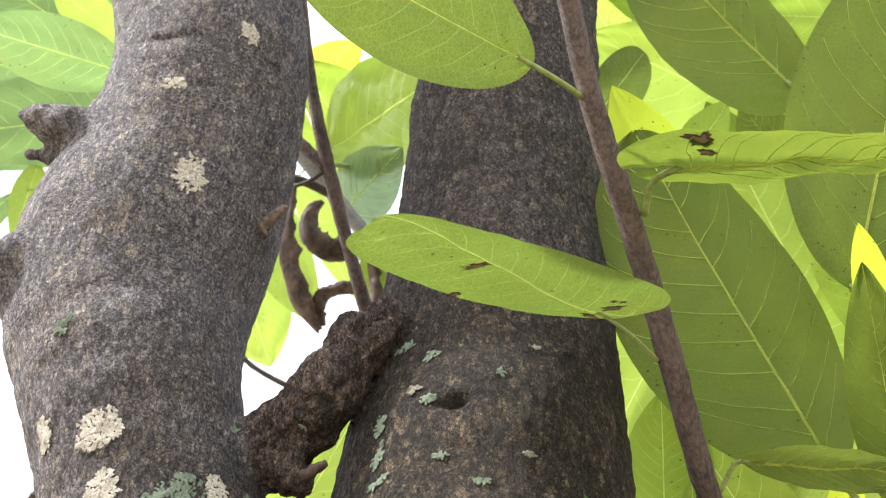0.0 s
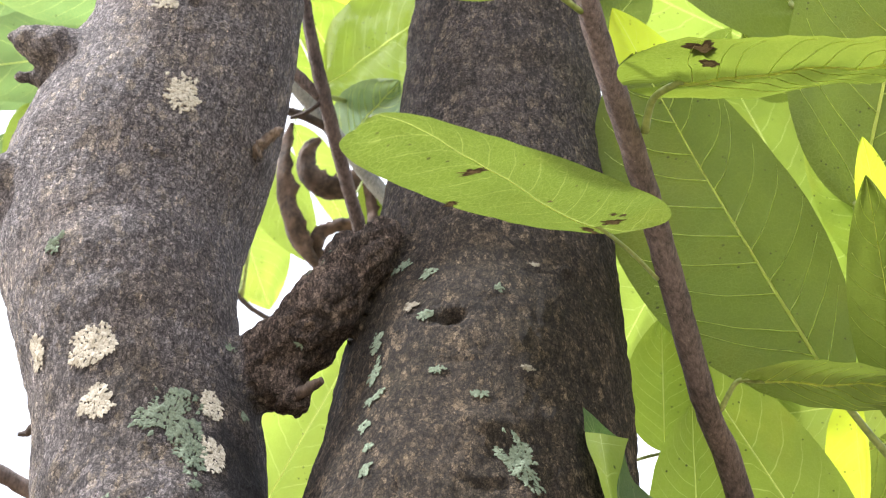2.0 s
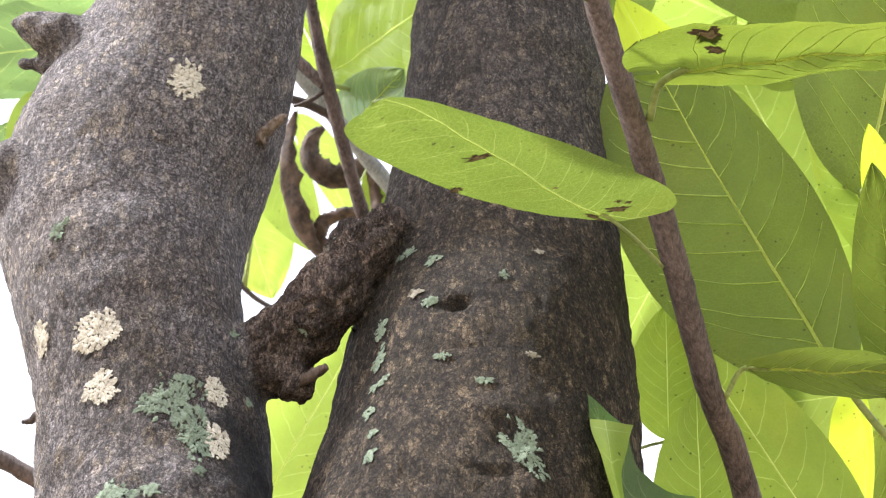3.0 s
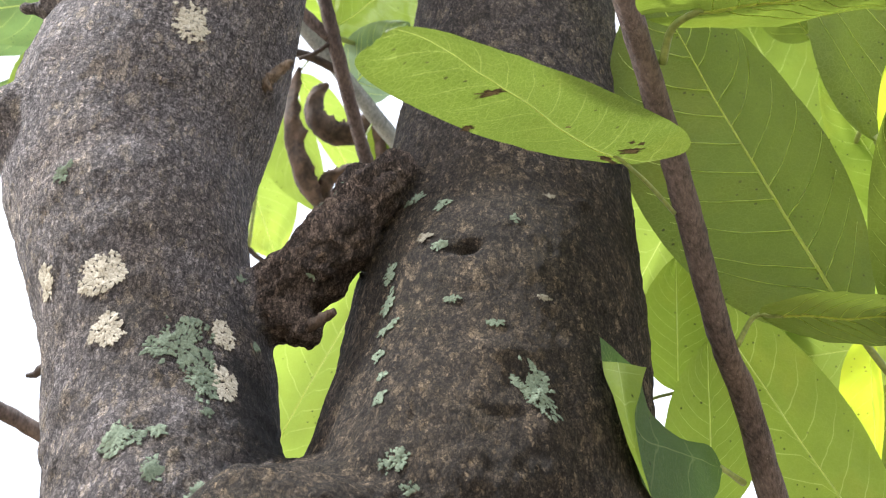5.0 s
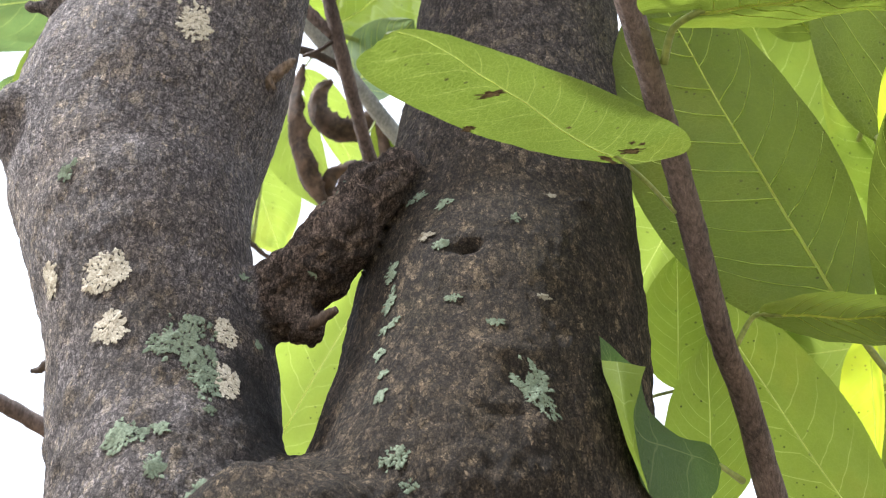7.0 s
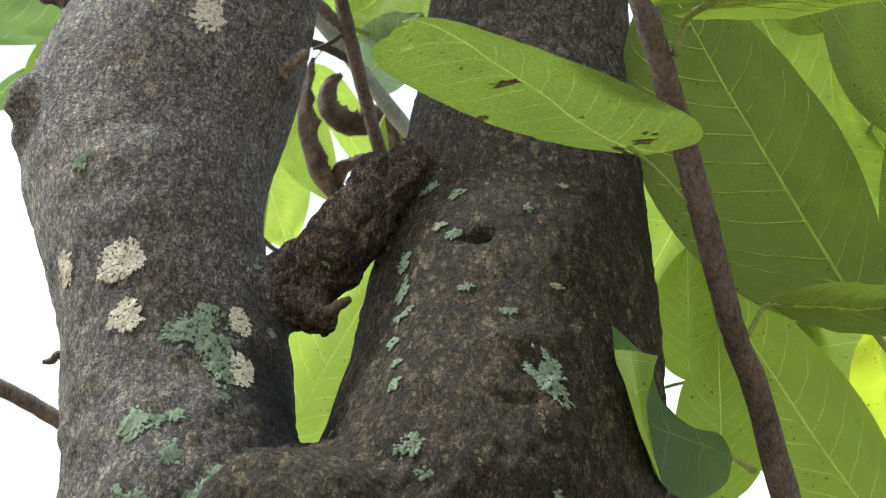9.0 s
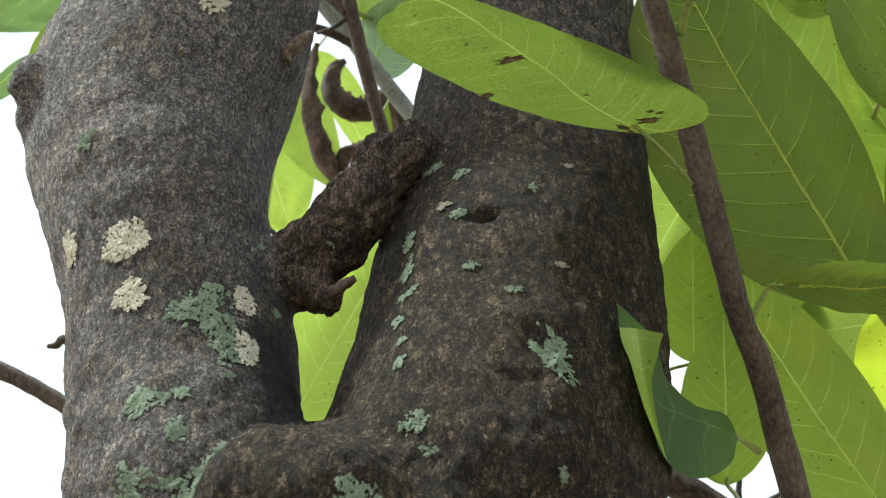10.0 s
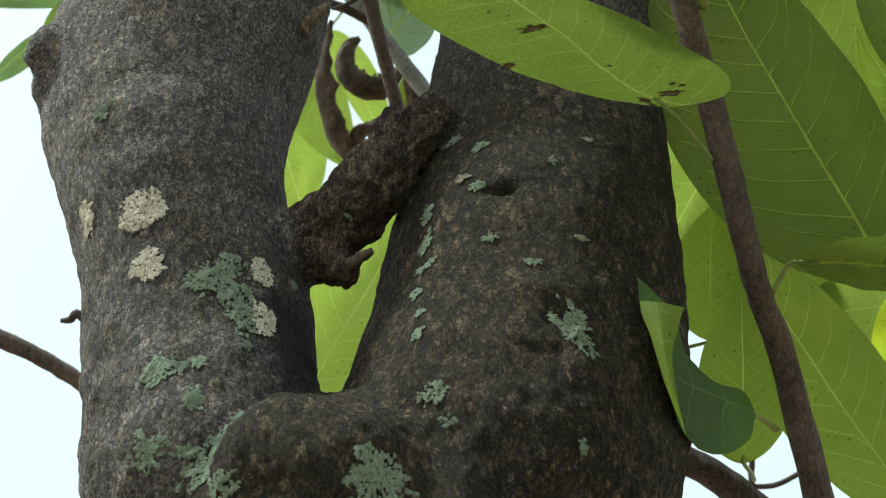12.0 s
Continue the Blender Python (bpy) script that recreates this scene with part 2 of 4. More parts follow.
def lichen_material(name, low, high):
    n = Nodes(name)
    at = n.add("TexCoord").outputs["Object"]
    flakes = n.noise(at, 1100.0, 5.0, 0.75)
    island = n.add("NewGeometry").outputs["Random Per Island"]
    colour = n.mix(n.ramp(n.math("ADD", n.math("MULTIPLY", island, 0.30), n.math("MULTIPLY", flakes, 0.95)), 0.30, 0.92), low, high)
    n.put(n.bsdf.inputs["Base Color"], colour)
    n.put(n.bsdf.inputs["Roughness"], 0.95)
    n.put(n.bsdf.inputs["Specular IOR Level"], 0.1)
    n.put(n.bsdf.inputs["Normal"], n.bump(flakes, 0.6, 0.0008))
    return n.mat


def plain_material(name, low, high, scale, rough=0.7, relief=0.0005):
    n = Nodes(name)
    at = n.add("TexCoord").outputs["Object"]
    grain = n.noise(at, scale, 5.0, 0.65)
    n.put(n.bsdf.inputs["Base Color"], n.mix(n.ramp(grain, 0.35, 0.65), low, high))
    n.put(n.bsdf.inputs["Roughness"], rough)
    n.put(n.bsdf.inputs["Normal"], n.bump(grain, 0.5, relief))
    return n.mat


BARK = bark_material("tree_bark", (
    # grey and brown bark; haze lightens the first colours, shade darkens the second
    ((0.130, 0.114, 0.118), (0.550, 0.488, 0.482), (0.70, 0.58, 0.45), (0.50, 0.38, 0.29)),
    ((0.020, 0.015, 0.011), (0.132, 0.099, 0.070), (0.34, 0.25, 0.155), (0.125, 0.102, 0.056)),
    ((0.034, 0.024, 0.020), (0.440, 0.318, 0.250), (0.56, 0.41, 0.30), (0.20, 0.15, 0.12)),
))
TWIG = twig_material("brown_twig_bark", (0.046, 0.032, 0.027), (0.185, 0.132, 0.110))
DEAD_BARK = twig_material("dead_twig_bark", (0.05, 0.036, 0.028), (0.20, 0.14, 0.105))
SNAG = twig_material("tan_snag_wood", (0.070, 0.050, 0.037), (0.30, 0.225, 0.170))
PALE_TWIG = twig_material("grey_twig_bark", (0.22, 0.23, 0.22), (0.46, 0.47, 0.45))
DARK_TWIG = twig_material("dark_twig_bark", (0.045, 0.035, 0.03), (0.11, 0.08, 0.065))
LEAF = leaf_material("green_leaf", (0.080, 0.108, 0.018), (0.106, 0.150, 0.018), 0.42, ribs=0.12)
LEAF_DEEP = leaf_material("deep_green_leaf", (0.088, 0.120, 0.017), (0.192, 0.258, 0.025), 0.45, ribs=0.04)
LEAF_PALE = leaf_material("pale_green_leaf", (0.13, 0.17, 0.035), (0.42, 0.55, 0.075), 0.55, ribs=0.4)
# lit copy of the deep green leaf, with the sunlight put into its colours
LEAF_LIT = leaf_material("lit_green_leaf", (0.125, 0.160, 0.028), (0.35, 0.48, 0.050), 0.53, ribs=0.4)
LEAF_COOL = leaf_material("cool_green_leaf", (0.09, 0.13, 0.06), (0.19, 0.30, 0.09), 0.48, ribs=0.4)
# direct sun put into the colour: extra bright yellow, lets most light through
LEAF_SUNLIT = leaf_material("sunlit_yellow_leaf", (0.30, 0.32, 0.04), (0.74, 0.88, 0.05), 0.72)
LEAF_BLUE = leaf_material("blue_green_leaf", (0.15, 0.21, 0.14), (0.32, 0.44, 0.24), 0.45)
LEAF_DARK = leaf_material("dark_green_leaf", (0.066, 0.122, 0.030), (0.14, 0.26, 0.04), 0.34, 0.68)
VEIN = vein_material_of("pale_leaf_vein", (0.46, 0.52, 0.20), (0.74, 0.82, 0.28), 0.72)
MIDRIB = vein_material_of("pale_midrib", (0.48, 0.54, 0.18), (0.93, 0.97, 0.42), 0.75)
PETIOLE = plain_material("green_petiole", (0.17, 0.22, 0.05), (0.30, 0.34, 0.10), 300.0, 0.5)
DRY = plain_material("dry_brown_leaf_skin", (0.026, 0.017, 0.012), (0.135, 0.088, 0.062), 110.0, 0.85, 0.002)
BLIGHT = plain_material("brown_blight", (0.045, 0.028, 0.015), (0.13, 0.085, 0.045), 900.0, 0.85)
BLIGHT_DRY = plain_material("dry_blight", (0.12, 0.085, 0.045), (0.26, 0.20, 0.11), 900.0, 0.85)
LICHEN_GREEN = lichen_material("grey_green_lichen", (0.088, 0.108, 0.076), (0.235, 0.280, 0.200))
LICHEN_CREAM = lichen_material("cream_lichen", (0.24, 0.215, 0.165), (0.66, 0.60, 0.49))
LICHEN_DULL = lichen_material("dull_tan_lichen", (0.13, 0.115, 0.085), (0.33, 0.30, 0.235))
SOIL = plain_material("leaf_litter_soil", (0.13, 0.105, 0.065), (0.27, 0.22, 0.14), 14.0, 0.95, 0.02)


# ---- small builders ----
def mesh_of(name, verts, faces, material, smooth=True):
    mesh = bpy.data.meshes.new(name)
    mesh.from_pydata(verts, [], faces)
    mesh.materials.append(material)
    mesh.polygons.foreach_set("use_smooth", [smooth] * len(mesh.polygons))
    mesh.update()
    return mesh


def part(name, mesh, parent, label=""):
    ob = new(name, mesh)
    ob.parent = parent
    return tagged(ob, label)


def thing(name, at, label, category, group="", kind=""):
    ob = new(name)
    ob.empty_display_size = 0.02
    ob.location = at
    bpy.context.view_layer.update()
    return tagged(ob, label, category, group, kind)


def smooth_path(points, count):
    """A Catmull-Rom line through points of any dimension."""
    p = np.array(points, float)
    p = np.vstack([2 * p[0] - p[1], p, 2 * p[-1] - p[-2]])
    out = []
    for s in np.linspace(0, len(p) - 3 - 1e-9, count):
        k = int(s)
        u = s - k
        a, b, c, d = p[k : k + 4]
        out.append(0.5 * (2 * b + (c - a) * u + (2 * a - 5 * b + 4 * c - d) * u * u + (3 * b - a - 3 * c + d) * u**3))
    return np.array(out)


def tube(points, radii, sides=10, rough=0.0, seed=0, shift=(0, 0, 0)):
    """Rings along a line; rough is the unevenness as a share of the radius."""
    points = np.asarray(points, float) - np.asarray(shift)
    verts, faces = [], []
    way = np.gradient(points, axis=0)
    way /= np.linalg.norm(way, axis=1)[:, None] + 1e-12
    side = np.cross(way[0], (0.31, 0.17, 0.93))
    for i, (p, r) in enumerate(zip(points, radii)):
        side = side - way[i] * side.dot(way[i])
        side /= np.linalg.norm(side) + 1e-12
        up = np.cross(way[i], side)
        for k in range(sides):
            a = 2 * math.pi * k / sides
            d = math.cos(a) * side + math.sin(a) * up
            q = r
            if rough:
                q *= 1 + rough * noise.noise(Vector((p + d * r) * (0.9 / max(r, 0.002)) + seed * 7.3))
            verts.append(p + d * q)
    n = len(points)
    for i in range(n - 1):
        for k in range(sides):
            l = (k + 1) % sides
            faces.append((i * sides + k, i * sides + l, (i + 1) * sides + l, (i + 1) * sides + k))
    faces.append(tuple(range(sides - 1, -1, -1)))
    faces.append(tuple((n - 1) * sides + k for k in range(sides)))
    return [tuple(v) for v in verts], faces


def stick(name, stations, parent, material, label="", sides=12, count=40, rough=0.12, seed=0):
    """A twig through stations (x, y, z, radius), in the parent's own space."""
    line = smooth_path(stations, count)
    verts, faces = tube(line[:, :3], line[:, 3], sides, rough, seed, parent.location)
    return part(name, mesh_of(name, verts, faces, material), parent, label)


def curled(name, stations, parent, material, label, seed, opening):
    """A thin dry blade rolled into an open, crinkled gutter along stations (x, y, z, radius); it opens towards opening."""
    line = smooth_path(stations, 46)
    p, r = line[:, :3] - np.array(parent.location), line[:, 3]
    way = np.gradient(p, axis=0)
    way /= np.linalg.norm(way, axis=1)[:, None]
    verts, faces, around = [], [], 15
    for i in range(46):
        out = np.array(opening, float)
        out = out - way[i] * (out @ way[i])
        out /= np.linalg.norm(out)
        side = np.cross(way[i], out)
        wide = 1.75 + 0.5 * noise.noise(Vector((i * 0.22, seed, 0)))
        for k in range(around):
            a = (2 * k / (around - 1) - 1) * wide + math.pi
            rim = abs(2 * k / (around - 1) - 1) ** 4
            q = r[i] * (1 + 0.22 * noise.noise(Vector((i * 0.16, k * 0.35, seed))) + 0.55 * rim * noise.noise(Vector((i * 0.45, k, seed + 5))) + 0.06 * noise.noise(Vector((i * 1.1, k * 0.9, seed))))
            verts.append(tuple(p[i] + out * (math.cos(a) * q) + side * (math.sin(a) * q * 1.15)))
    for i in range(45):
        for k in range(around - 1):
            j = i * around + k
            faces.append((j, j + 1, j + around + 1, j + around))
    return part(name, mesh_of(name, verts, faces, material), parent, label)


# ---- ground ----
ground_mesh = bpy.data.meshes.new("ground")
bm = bmesh.new()
bmesh.ops.create_grid(bm, x_segments=40, y_segments=40, size=60)
for v in bm.verts:
    far = v.co.length
    v.co *= 1 + far / 8
    v.co.z = 0.03 * noise.noise(v.co * 0.6) if far < 30 else 0.0
bm.to_mesh(ground_mesh)
bm.free()
ground_mesh.materials.append(SOIL)
tagged(new("ground", ground_mesh), "brown bare soil with leaf litter under the tree", "ground", kind="structure")

# ---- the tree: stems as blended round cones, meshed as one skin ----
RIGHT_STEM = [
    (0.0568, 0.4272, 2.0282, 0.0523), (0.0460, 0.4440, 1.8850, 0.0530), (0.0380, 0.4562, 1.7906, 0.0558), (0.0323, 0.4605, 1.7075, 0.0558),
    (0.0276, 0.4584, 1.6390, 0.0592), (0.0240, 0.4563, 1.5895, 0.0621), (0.0189, 0.4466, 1.5368, 0.0649), (0.0163, 0.4448, 1.5069, 0.0655),
    (0.0124, 0.4414, 1.4783, 0.0671), (0.0033, 0.4316, 1.4373, 0.0662),
]
LEFT_STEM = [
    (-0.1567, 0.3851, 1.9564, 0.0536), (-0.1394, 0.4045, 1.8330, 0.0540), (-0.1299, 0.4097, 1.7779, 0.0528), (-0.1347, 0.4208, 1.7213, 0.0546), (-0.1430, 0.4292, 1.6877, 0.0584),
    (-0.1519, 0.4326, 1.6596, 0.0620), (-0.1540, 0.4338, 1.6208, 0.0580), (-0.1412, 0.4240, 1.5710, 0.0476),
    (-0.1273, 0.4261, 1.5272, 0.0442), (-0.1190, 0.4294, 1.4960, 0.0457), (-0.1143, 0.4265, 1.4712, 0.0444), (-0.1022, 0.4142, 1.4282, 0.0446),
]
FORK = [(-0.0528, 0.4119, 1.3969, 0.0470), (-0.0457, 0.4355, 1.3805, 0.0844), (-0.0418, 0.4762, 1.3392, 0.1154)]
SWELLING = [(-0.0731, 0.3667, 1.4089, 0.0166), (-0.0630, 0.3677, 1.4149, 0.0197), (-0.0481, 0.3689, 1.4103, 0.0200), (-0.0321, 0.3882, 1.3969, 0.0297)]
DEAD_BRANCH = [(-0.0913, 0.4264, 1.5331, 0.0140), (-0.0706, 0.4182, 1.5424, 0.0133), (-0.0587, 0.4123, 1.5514, 0.0130), (-0.0486, 0.4069, 1.5632, 0.0128), (-0.0363, 0.4043, 1.5852, 0.0110), (-0.0262, 0.4072, 1.5990, 0.0075), (-0.0158, 0.4089, 1.6006, 0.0022)]
LUMP = [(-0.0733, 0.4184, 1.5314, 0.0119), (-0.0616, 0.4157, 1.5218, 0.0056), (-0.0574, 0.4156, 1.5185, 0.0033)]
SCAR = [(-0.1620, 0.4197, 1.7333, 0.0278), (-0.1775, 0.4076, 1.7165, 0.0179)]
HORN = [(-0.1802, 0.3980, 1.7047, 0.0181), (-0.1931, 0.3895, 1.7070, 0.0110), (-0.2046, 0.3865, 1.7106, 0.0069), (-0.2130, 0.3850, 1.7123, 0.0029)]
HORN_LOW = [(-0.1836, 0.4015, 1.6959, 0.0098), (-0.1988, 0.3988, 1.6960, 0.0040), (-0.2101, 0.3978, 1.6971, 0.0029)]
COLLAR = [(-0.1731, 0.4047, 1.7200, 0.0114), (-0.1754, 0.3993, 1.6798, 0.0125), (-0.1769, 0.3924, 1.6491, 0.0097)]
SPUR = [(-0.1900, 0.4246, 1.6445, 0.0149), (-0.1950, 0.4020, 1.6322, 0.0095), (-0.2015, 0.3966, 1.6315, 0.0050), (-0.2040, 0.3955, 1.6270, 0.0032), (-0.2105, 0.3968, 1.6224, 0.0008)]
SHELF = [(-0.2010, 0.4001, 1.6250, 0.0085), (-0.1995, 0.4096, 1.6149, 0.0094), (-0.1976, 0.4253, 1.6098, 0.0058)]
KNOT = [(-0.1022, 0.4236, 1.6664, 0.0075), (-0.0890, 0.4125, 1.6640, 0.0036)]


def cones(q, line, best, blend):
    """Adds the round cones along a line of (x, y, z, radius) to the field best, with a soft seam."""
    for a, b in zip(line[:-1], line[1:]):
        a, b = np.array(a), np.array(b)
        d = b[:3] - a[:3]
        u = np.clip(((q - a[:3]) @ d) / (d @ d), 0, 1)
        far = np.linalg.norm(q - a[:3] - u[:, None] * d, axis=1) - (a[3] + u * (b[3] - a[3]))
        if best is None:
            best = far
        else:
            h = np.clip(0.5 + 0.5 * (best - far) / blend, 0, 1)
            best = best * (1 - h) + far * h - blend * h * (1 - h)
    return best


def dense(line, count):
    return [tuple(p) for p in smooth_path(line, count)]


STEM_A, STEM_B = dense(LEFT_STEM, 22), dense(RIGHT_STEM, 18)


def tree_field(q):
    left = cones(q, STEM_A, None, 0.004)
    for line, blend in ((SCAR, 0.010), (COLLAR, 0.012), (HORN, 0.006), (HORN_LOW, 0.004), (SPUR, 0.010), (SHELF, 0.005), (KNOT, 0.006), (DEAD_BRANCH, 0.009), (LUMP, 0.006)):
        left = cones(q, line, left, blend)
    right = cones(q, STEM_B, None, 0.004)
    low = cones(q, SWELLING, cones(q, FORK, None, 0.01), 0.012)
    h = np.clip(0.5 + 0.5 * (left - right) / 0.004, 0, 1)
    both = left * (1 - h) + right * h - 0.004 * h * (1 - h)
    h = np.clip(0.5 + 0.5 * (both - low) / 0.007, 0, 1)
    return both * (1 - h) + low * h - 0.007 * h * (1 - h)


def slope(q, e=0.0006):
    g = np.stack([tree_field(q + e * np.eye(3)[k]) - tree_field(q - e * np.eye(3)[k]) for k in range(3)], 1)
    return g / (np.linalg.norm(g, axis=1)[:, None] + 1e-12)


def skin(low, high, step):
    """The surface of tree_field inside a box, as quads (surface nets), split once and laid onto the field."""
    size = [int((b - a) / step) + 1 for a, b in zip(low, high)]
    axes = [np.arange(n) * step + a for n, a in zip(size, low)]
    value = np.empty(size, np.float32)
    for i, x in enumerate(axes[0]):
        y, z = np.meshgrid(axes[1], axes[2], indexing="ij")
        value[i] = tree_field(np.stack([np.full(y.size, x), y.ravel(), z.ravel()], 1)).reshape(y.shape)
    inside = value < 0
    cells = [n - 1 for n in size]
    corner = [(i, j, k) for i in (0, 1) for j in (0, 1) for k in (0, 1)]
    cut = sum(inside[i : i + cells[0], j : j + cells[1], k : k + cells[2]].astype(np.int8) for i, j, k in corner)
    live = (cut > 0) & (cut < 8)
    number = -np.ones(cells, np.int64)
    where = np.argwhere(live)
    number[live] = np.arange(len(where))
    verts = np.array(low) + (where + 0.5) * step
    quads = []
    for axis in range(3):
        b, c = (axis + 1) % 3, (axis + 2) % 3
        lo = [slice(0, n) for n in size]
        hi = [slice(0, n) for n in size]
        lo[axis], hi[axis] = slice(0, size[axis] - 1), slice(1, size[axis])
        change = np.argwhere(inside[tuple(lo)] != inside[tuple(hi)])
        ok = (change[:, b] > 0) & (change[:, c] > 0) & (change[:, b] < cells[b]) & (change[:, c] < cells[c])
        change = change[ok]
        starts = inside[tuple(change.T)]
        ring = []
        for db, dc in ((-1, -1), (0, -1), (0, 0), (-1, 0)):
            at = change.copy()
            at[:, b] += db
            at[:, c] += dc
            ring.append(number[tuple(at.T)])
        ring = np.stack(ring, 1)
        ring[~starts] = ring[~starts][:, ::-1]
        quads.append(ring)
    quads = np.concatenate(quads)
    for _ in range(2):
        verts = verts - slope(verts) * tree_field(verts)[:, None]
    # split each quad in four
    edge = np.sort(np.stack([quads, np.roll(quads, -1, 1)], 2).reshape(-1, 2), 1)
    key, back = np.unique(edge[:, 0] * len(verts) + edge[:, 1], return_inverse=True)
    mid = 0.5 * (verts[key // len(verts)] + verts[key % len(verts)])
    back = back.reshape(-1, 4) + len(verts)
    centre = np.arange(len(quads)) + len(verts) + len(mid)
    verts = np.vstack([verts, mid, verts[quads].mean(1)])
    quads = np.concatenate([np.stack([quads[:, k], back[:, k], centre, back[:, (k + 3) % 4]], 1) for k in range(4)])
    verts = verts - slope(verts) * tree_field(verts)[:, None]
    return verts, quads


def bark_height(p):
    v = Vector(p)
    h = 0.0004 * noise.noise(v * 24.0) + 0.0004 * noise.noise(v * 70.0)
    v.z *= 0.7
    h += 0.0005 * noise.noise(v * 190.0) + 0.0010 * max(0.0, noise.noise(v * 330.0) - 0.1)
    if p[2] < 1.50:
        rough = min(1.0, (1.50 - p[2]) / 0.04)
        h += rough * (0.0022 * noise.noise(v * 75.0) + 0.0016 * abs(noise.noise(v * 150.0)))
    ring = noise.noise(Vector((p[0] * 14, p[1] * 14, p[2] * 95)))
    h -= 0.0016 * max(0.0, 0.10 - abs(ring)) * 10 * max(0.0, noise.noise(v * 20.0 + Vector((4, 7, 1))) - 0.15)
    for x, y, z, wide, deep in PITS:
        d = (p[0] - x) ** 2 + (p[1] - y) ** 2 + 3 * (p[2] - z) ** 2
        if d < 9 * wide * wide:
            h -= deep * math.exp(-d / (wide * wide))
    for x, y, z, long, deep in CRACKS:
        d = math.hypot(p[0] - x, p[1] - y)
        if d < long:
            rise = p[2] - z - 0.004 * noise.noise(Vector((p[0] * 90, p[1] * 90, z * 50))) - 0.10 * d * d / long
            h -= deep * math.exp(-((rise / 0.0013) ** 2)) * (1 - (d / long) ** 2)
    return h


def dead_height(p):
    """Flaking ridges on the dead wood."""
    v = Vector(p)
    along = Vector((0.55, 0.25, 0.80))
    w = v - along * (v.dot(along) * 0.75)
    return 0.0016 * noise.noise(w * 110.0) + 0.0044 * (0.30 - abs(noise.noise(w * 190.0))) + 0.0022 * (0.3 - abs(noise.noise(w * 380.0))) + 0.0012 * noise.noise(v * 300.0)


PITS = [(*(0.0033, 0.3795, 1.5409), 0.0055, 0.0065), (*(0.0515, 0.4023, 1.5717), 0.004, -0.003), (*(0.0150, 0.3778, 1.4855), 0.010, -0.003), (*(-0.1202, 0.3683, 1.7167), 0.004, 0.003)]
CRACKS = [(*(-0.1363, 0.3685, 1.7476), 0.026, 0.0024), (*(-0.1152, 0.3697, 1.6995), 0.010, 0.0016), (*(-0.1281, 0.3801, 1.6262), 0.010, 0.0016), (*(-0.0909, 0.3826, 1.7463), 0.012, 0.002), (*(0.0071, 0.3793, 1.5175), 0.012, 0.0010), (*(-0.0079, 0.3814, 1.4973), 0.010, 0.0008), (*(0.0123, 0.3707, 1.4611), 0.016, 0.0010)]


def snapped(spots):
    """Spots laid onto the bark."""
    at = np.array([s[:3] for s in spots])
    for _ in range(4):
        at = at - slope(at) * tree_field(at)[:, None]
    return [(*p, *s[3:]) for p, s in zip(at, spots)]


PITS, CRACKS = snapped(PITS), snapped(CRACKS)
tree = thing("tree", (-0.02, 0.45, 0.0), "forked grey-brown tree trunk with lichen and dead branch stubs", "tree")
verts, quads = skin((-0.27, 0.28, 1.30), (0.15, 0.66, 1.93), 0.0032)
stems = np.minimum(cones(verts, STEM_A, None, 0.004), cones(verts, STEM_B, None, 0.004))
dead = np.clip((stems - cones(verts, LUMP, cones(verts, DEAD_BRANCH, None, 0.006), 0.006)) / 0.006, 0, 1)
stub = np.clip((stems - np.minimum(np.minimum(cones(verts, HORN, None, 0.004), cones(verts, HORN_LOW, None, 0.004)), cones(verts, KNOT, None, 0.004))) / 0.006, 0, 1)
height = np.array([bark_height(p) + (max(d, s * 0.3) * dead_height(p) if d + s > 0 else 0.0) for p, d, s in zip(verts, dead, stub)])
verts = verts + slope(verts) * height[:, None] - np.array(tree.location)


def around(q, line):
    """How far round (metres) and how far up each place lies on a stem."""
    line = np.array(line)[::-1]
    x, y, r = (np.interp(q[:, 2], line[:, 2], line[:, k]) for k in (0, 1, 3))
    return np.stack([np.arctan2(q[:, 0] - x, y - q[:, 1]) * r.mean(), q[:, 2], np.zeros(len(q))], 1)


spot = verts + np.array(tree.location)
field_a, field_b = (cones(spot, line, None, 0.004) for line in (STEM_A, STEM_B))
field_b = np.minimum(field_b, cones(spot, SWELLING, cones(spot, FORK, None, 0.01), 0.01))
rough_edge = 0.012 * np.array([noise.noise(Vector(p * 70.0)) + 0.6 * noise.noise(Vector(p * 260.0)) for p in spot])
brown = np.clip((field_a - field_b + rough_edge) / 0.012 + 0.5, 0, 1)
warmth = np.clip((1.60 - spot[:, 2]) / 0.08, 0, 1) * np.clip(0.62 + rough_edge * 60, 0.30, 0.95)
brown = np.maximum(brown, 0.75 * warmth)
brown = brown - 0.26 * np.clip((spot[:, 2] - 1.59) / 0.04 + rough_edge * 40, 0, 1) * (field_b < field_a)      # greyer crust higher up, also lightened to paint in the sky-lit rim
wilted = np.clip(dead * 1.5 - 0.25 + rough_edge * 25, 0, 1)
# mask of the painted shade below the dead branch
streak = cones(spot, [(-0.0740, 0.4030, 1.5150, 0.010), (-0.0710, 0.4030, 1.4800, 0.017), (-0.0640, 0.3990, 1.4200, 0.017)], None, 0.006)
shaded = np.clip(0.5 - (streak + 1.2 * rough_edge) / 0.012, 0, 1) * (field_a < field_b) * (1 - np.clip(dead * 1.5, 0, 1))
KIND = np.stack([brown, np.maximum(wilted, stub * 0.12), shaded], 1)
WRAP = np.where((field_a < field_b)[:, None], around(spot, STEM_A), around(spot, STEM_B))


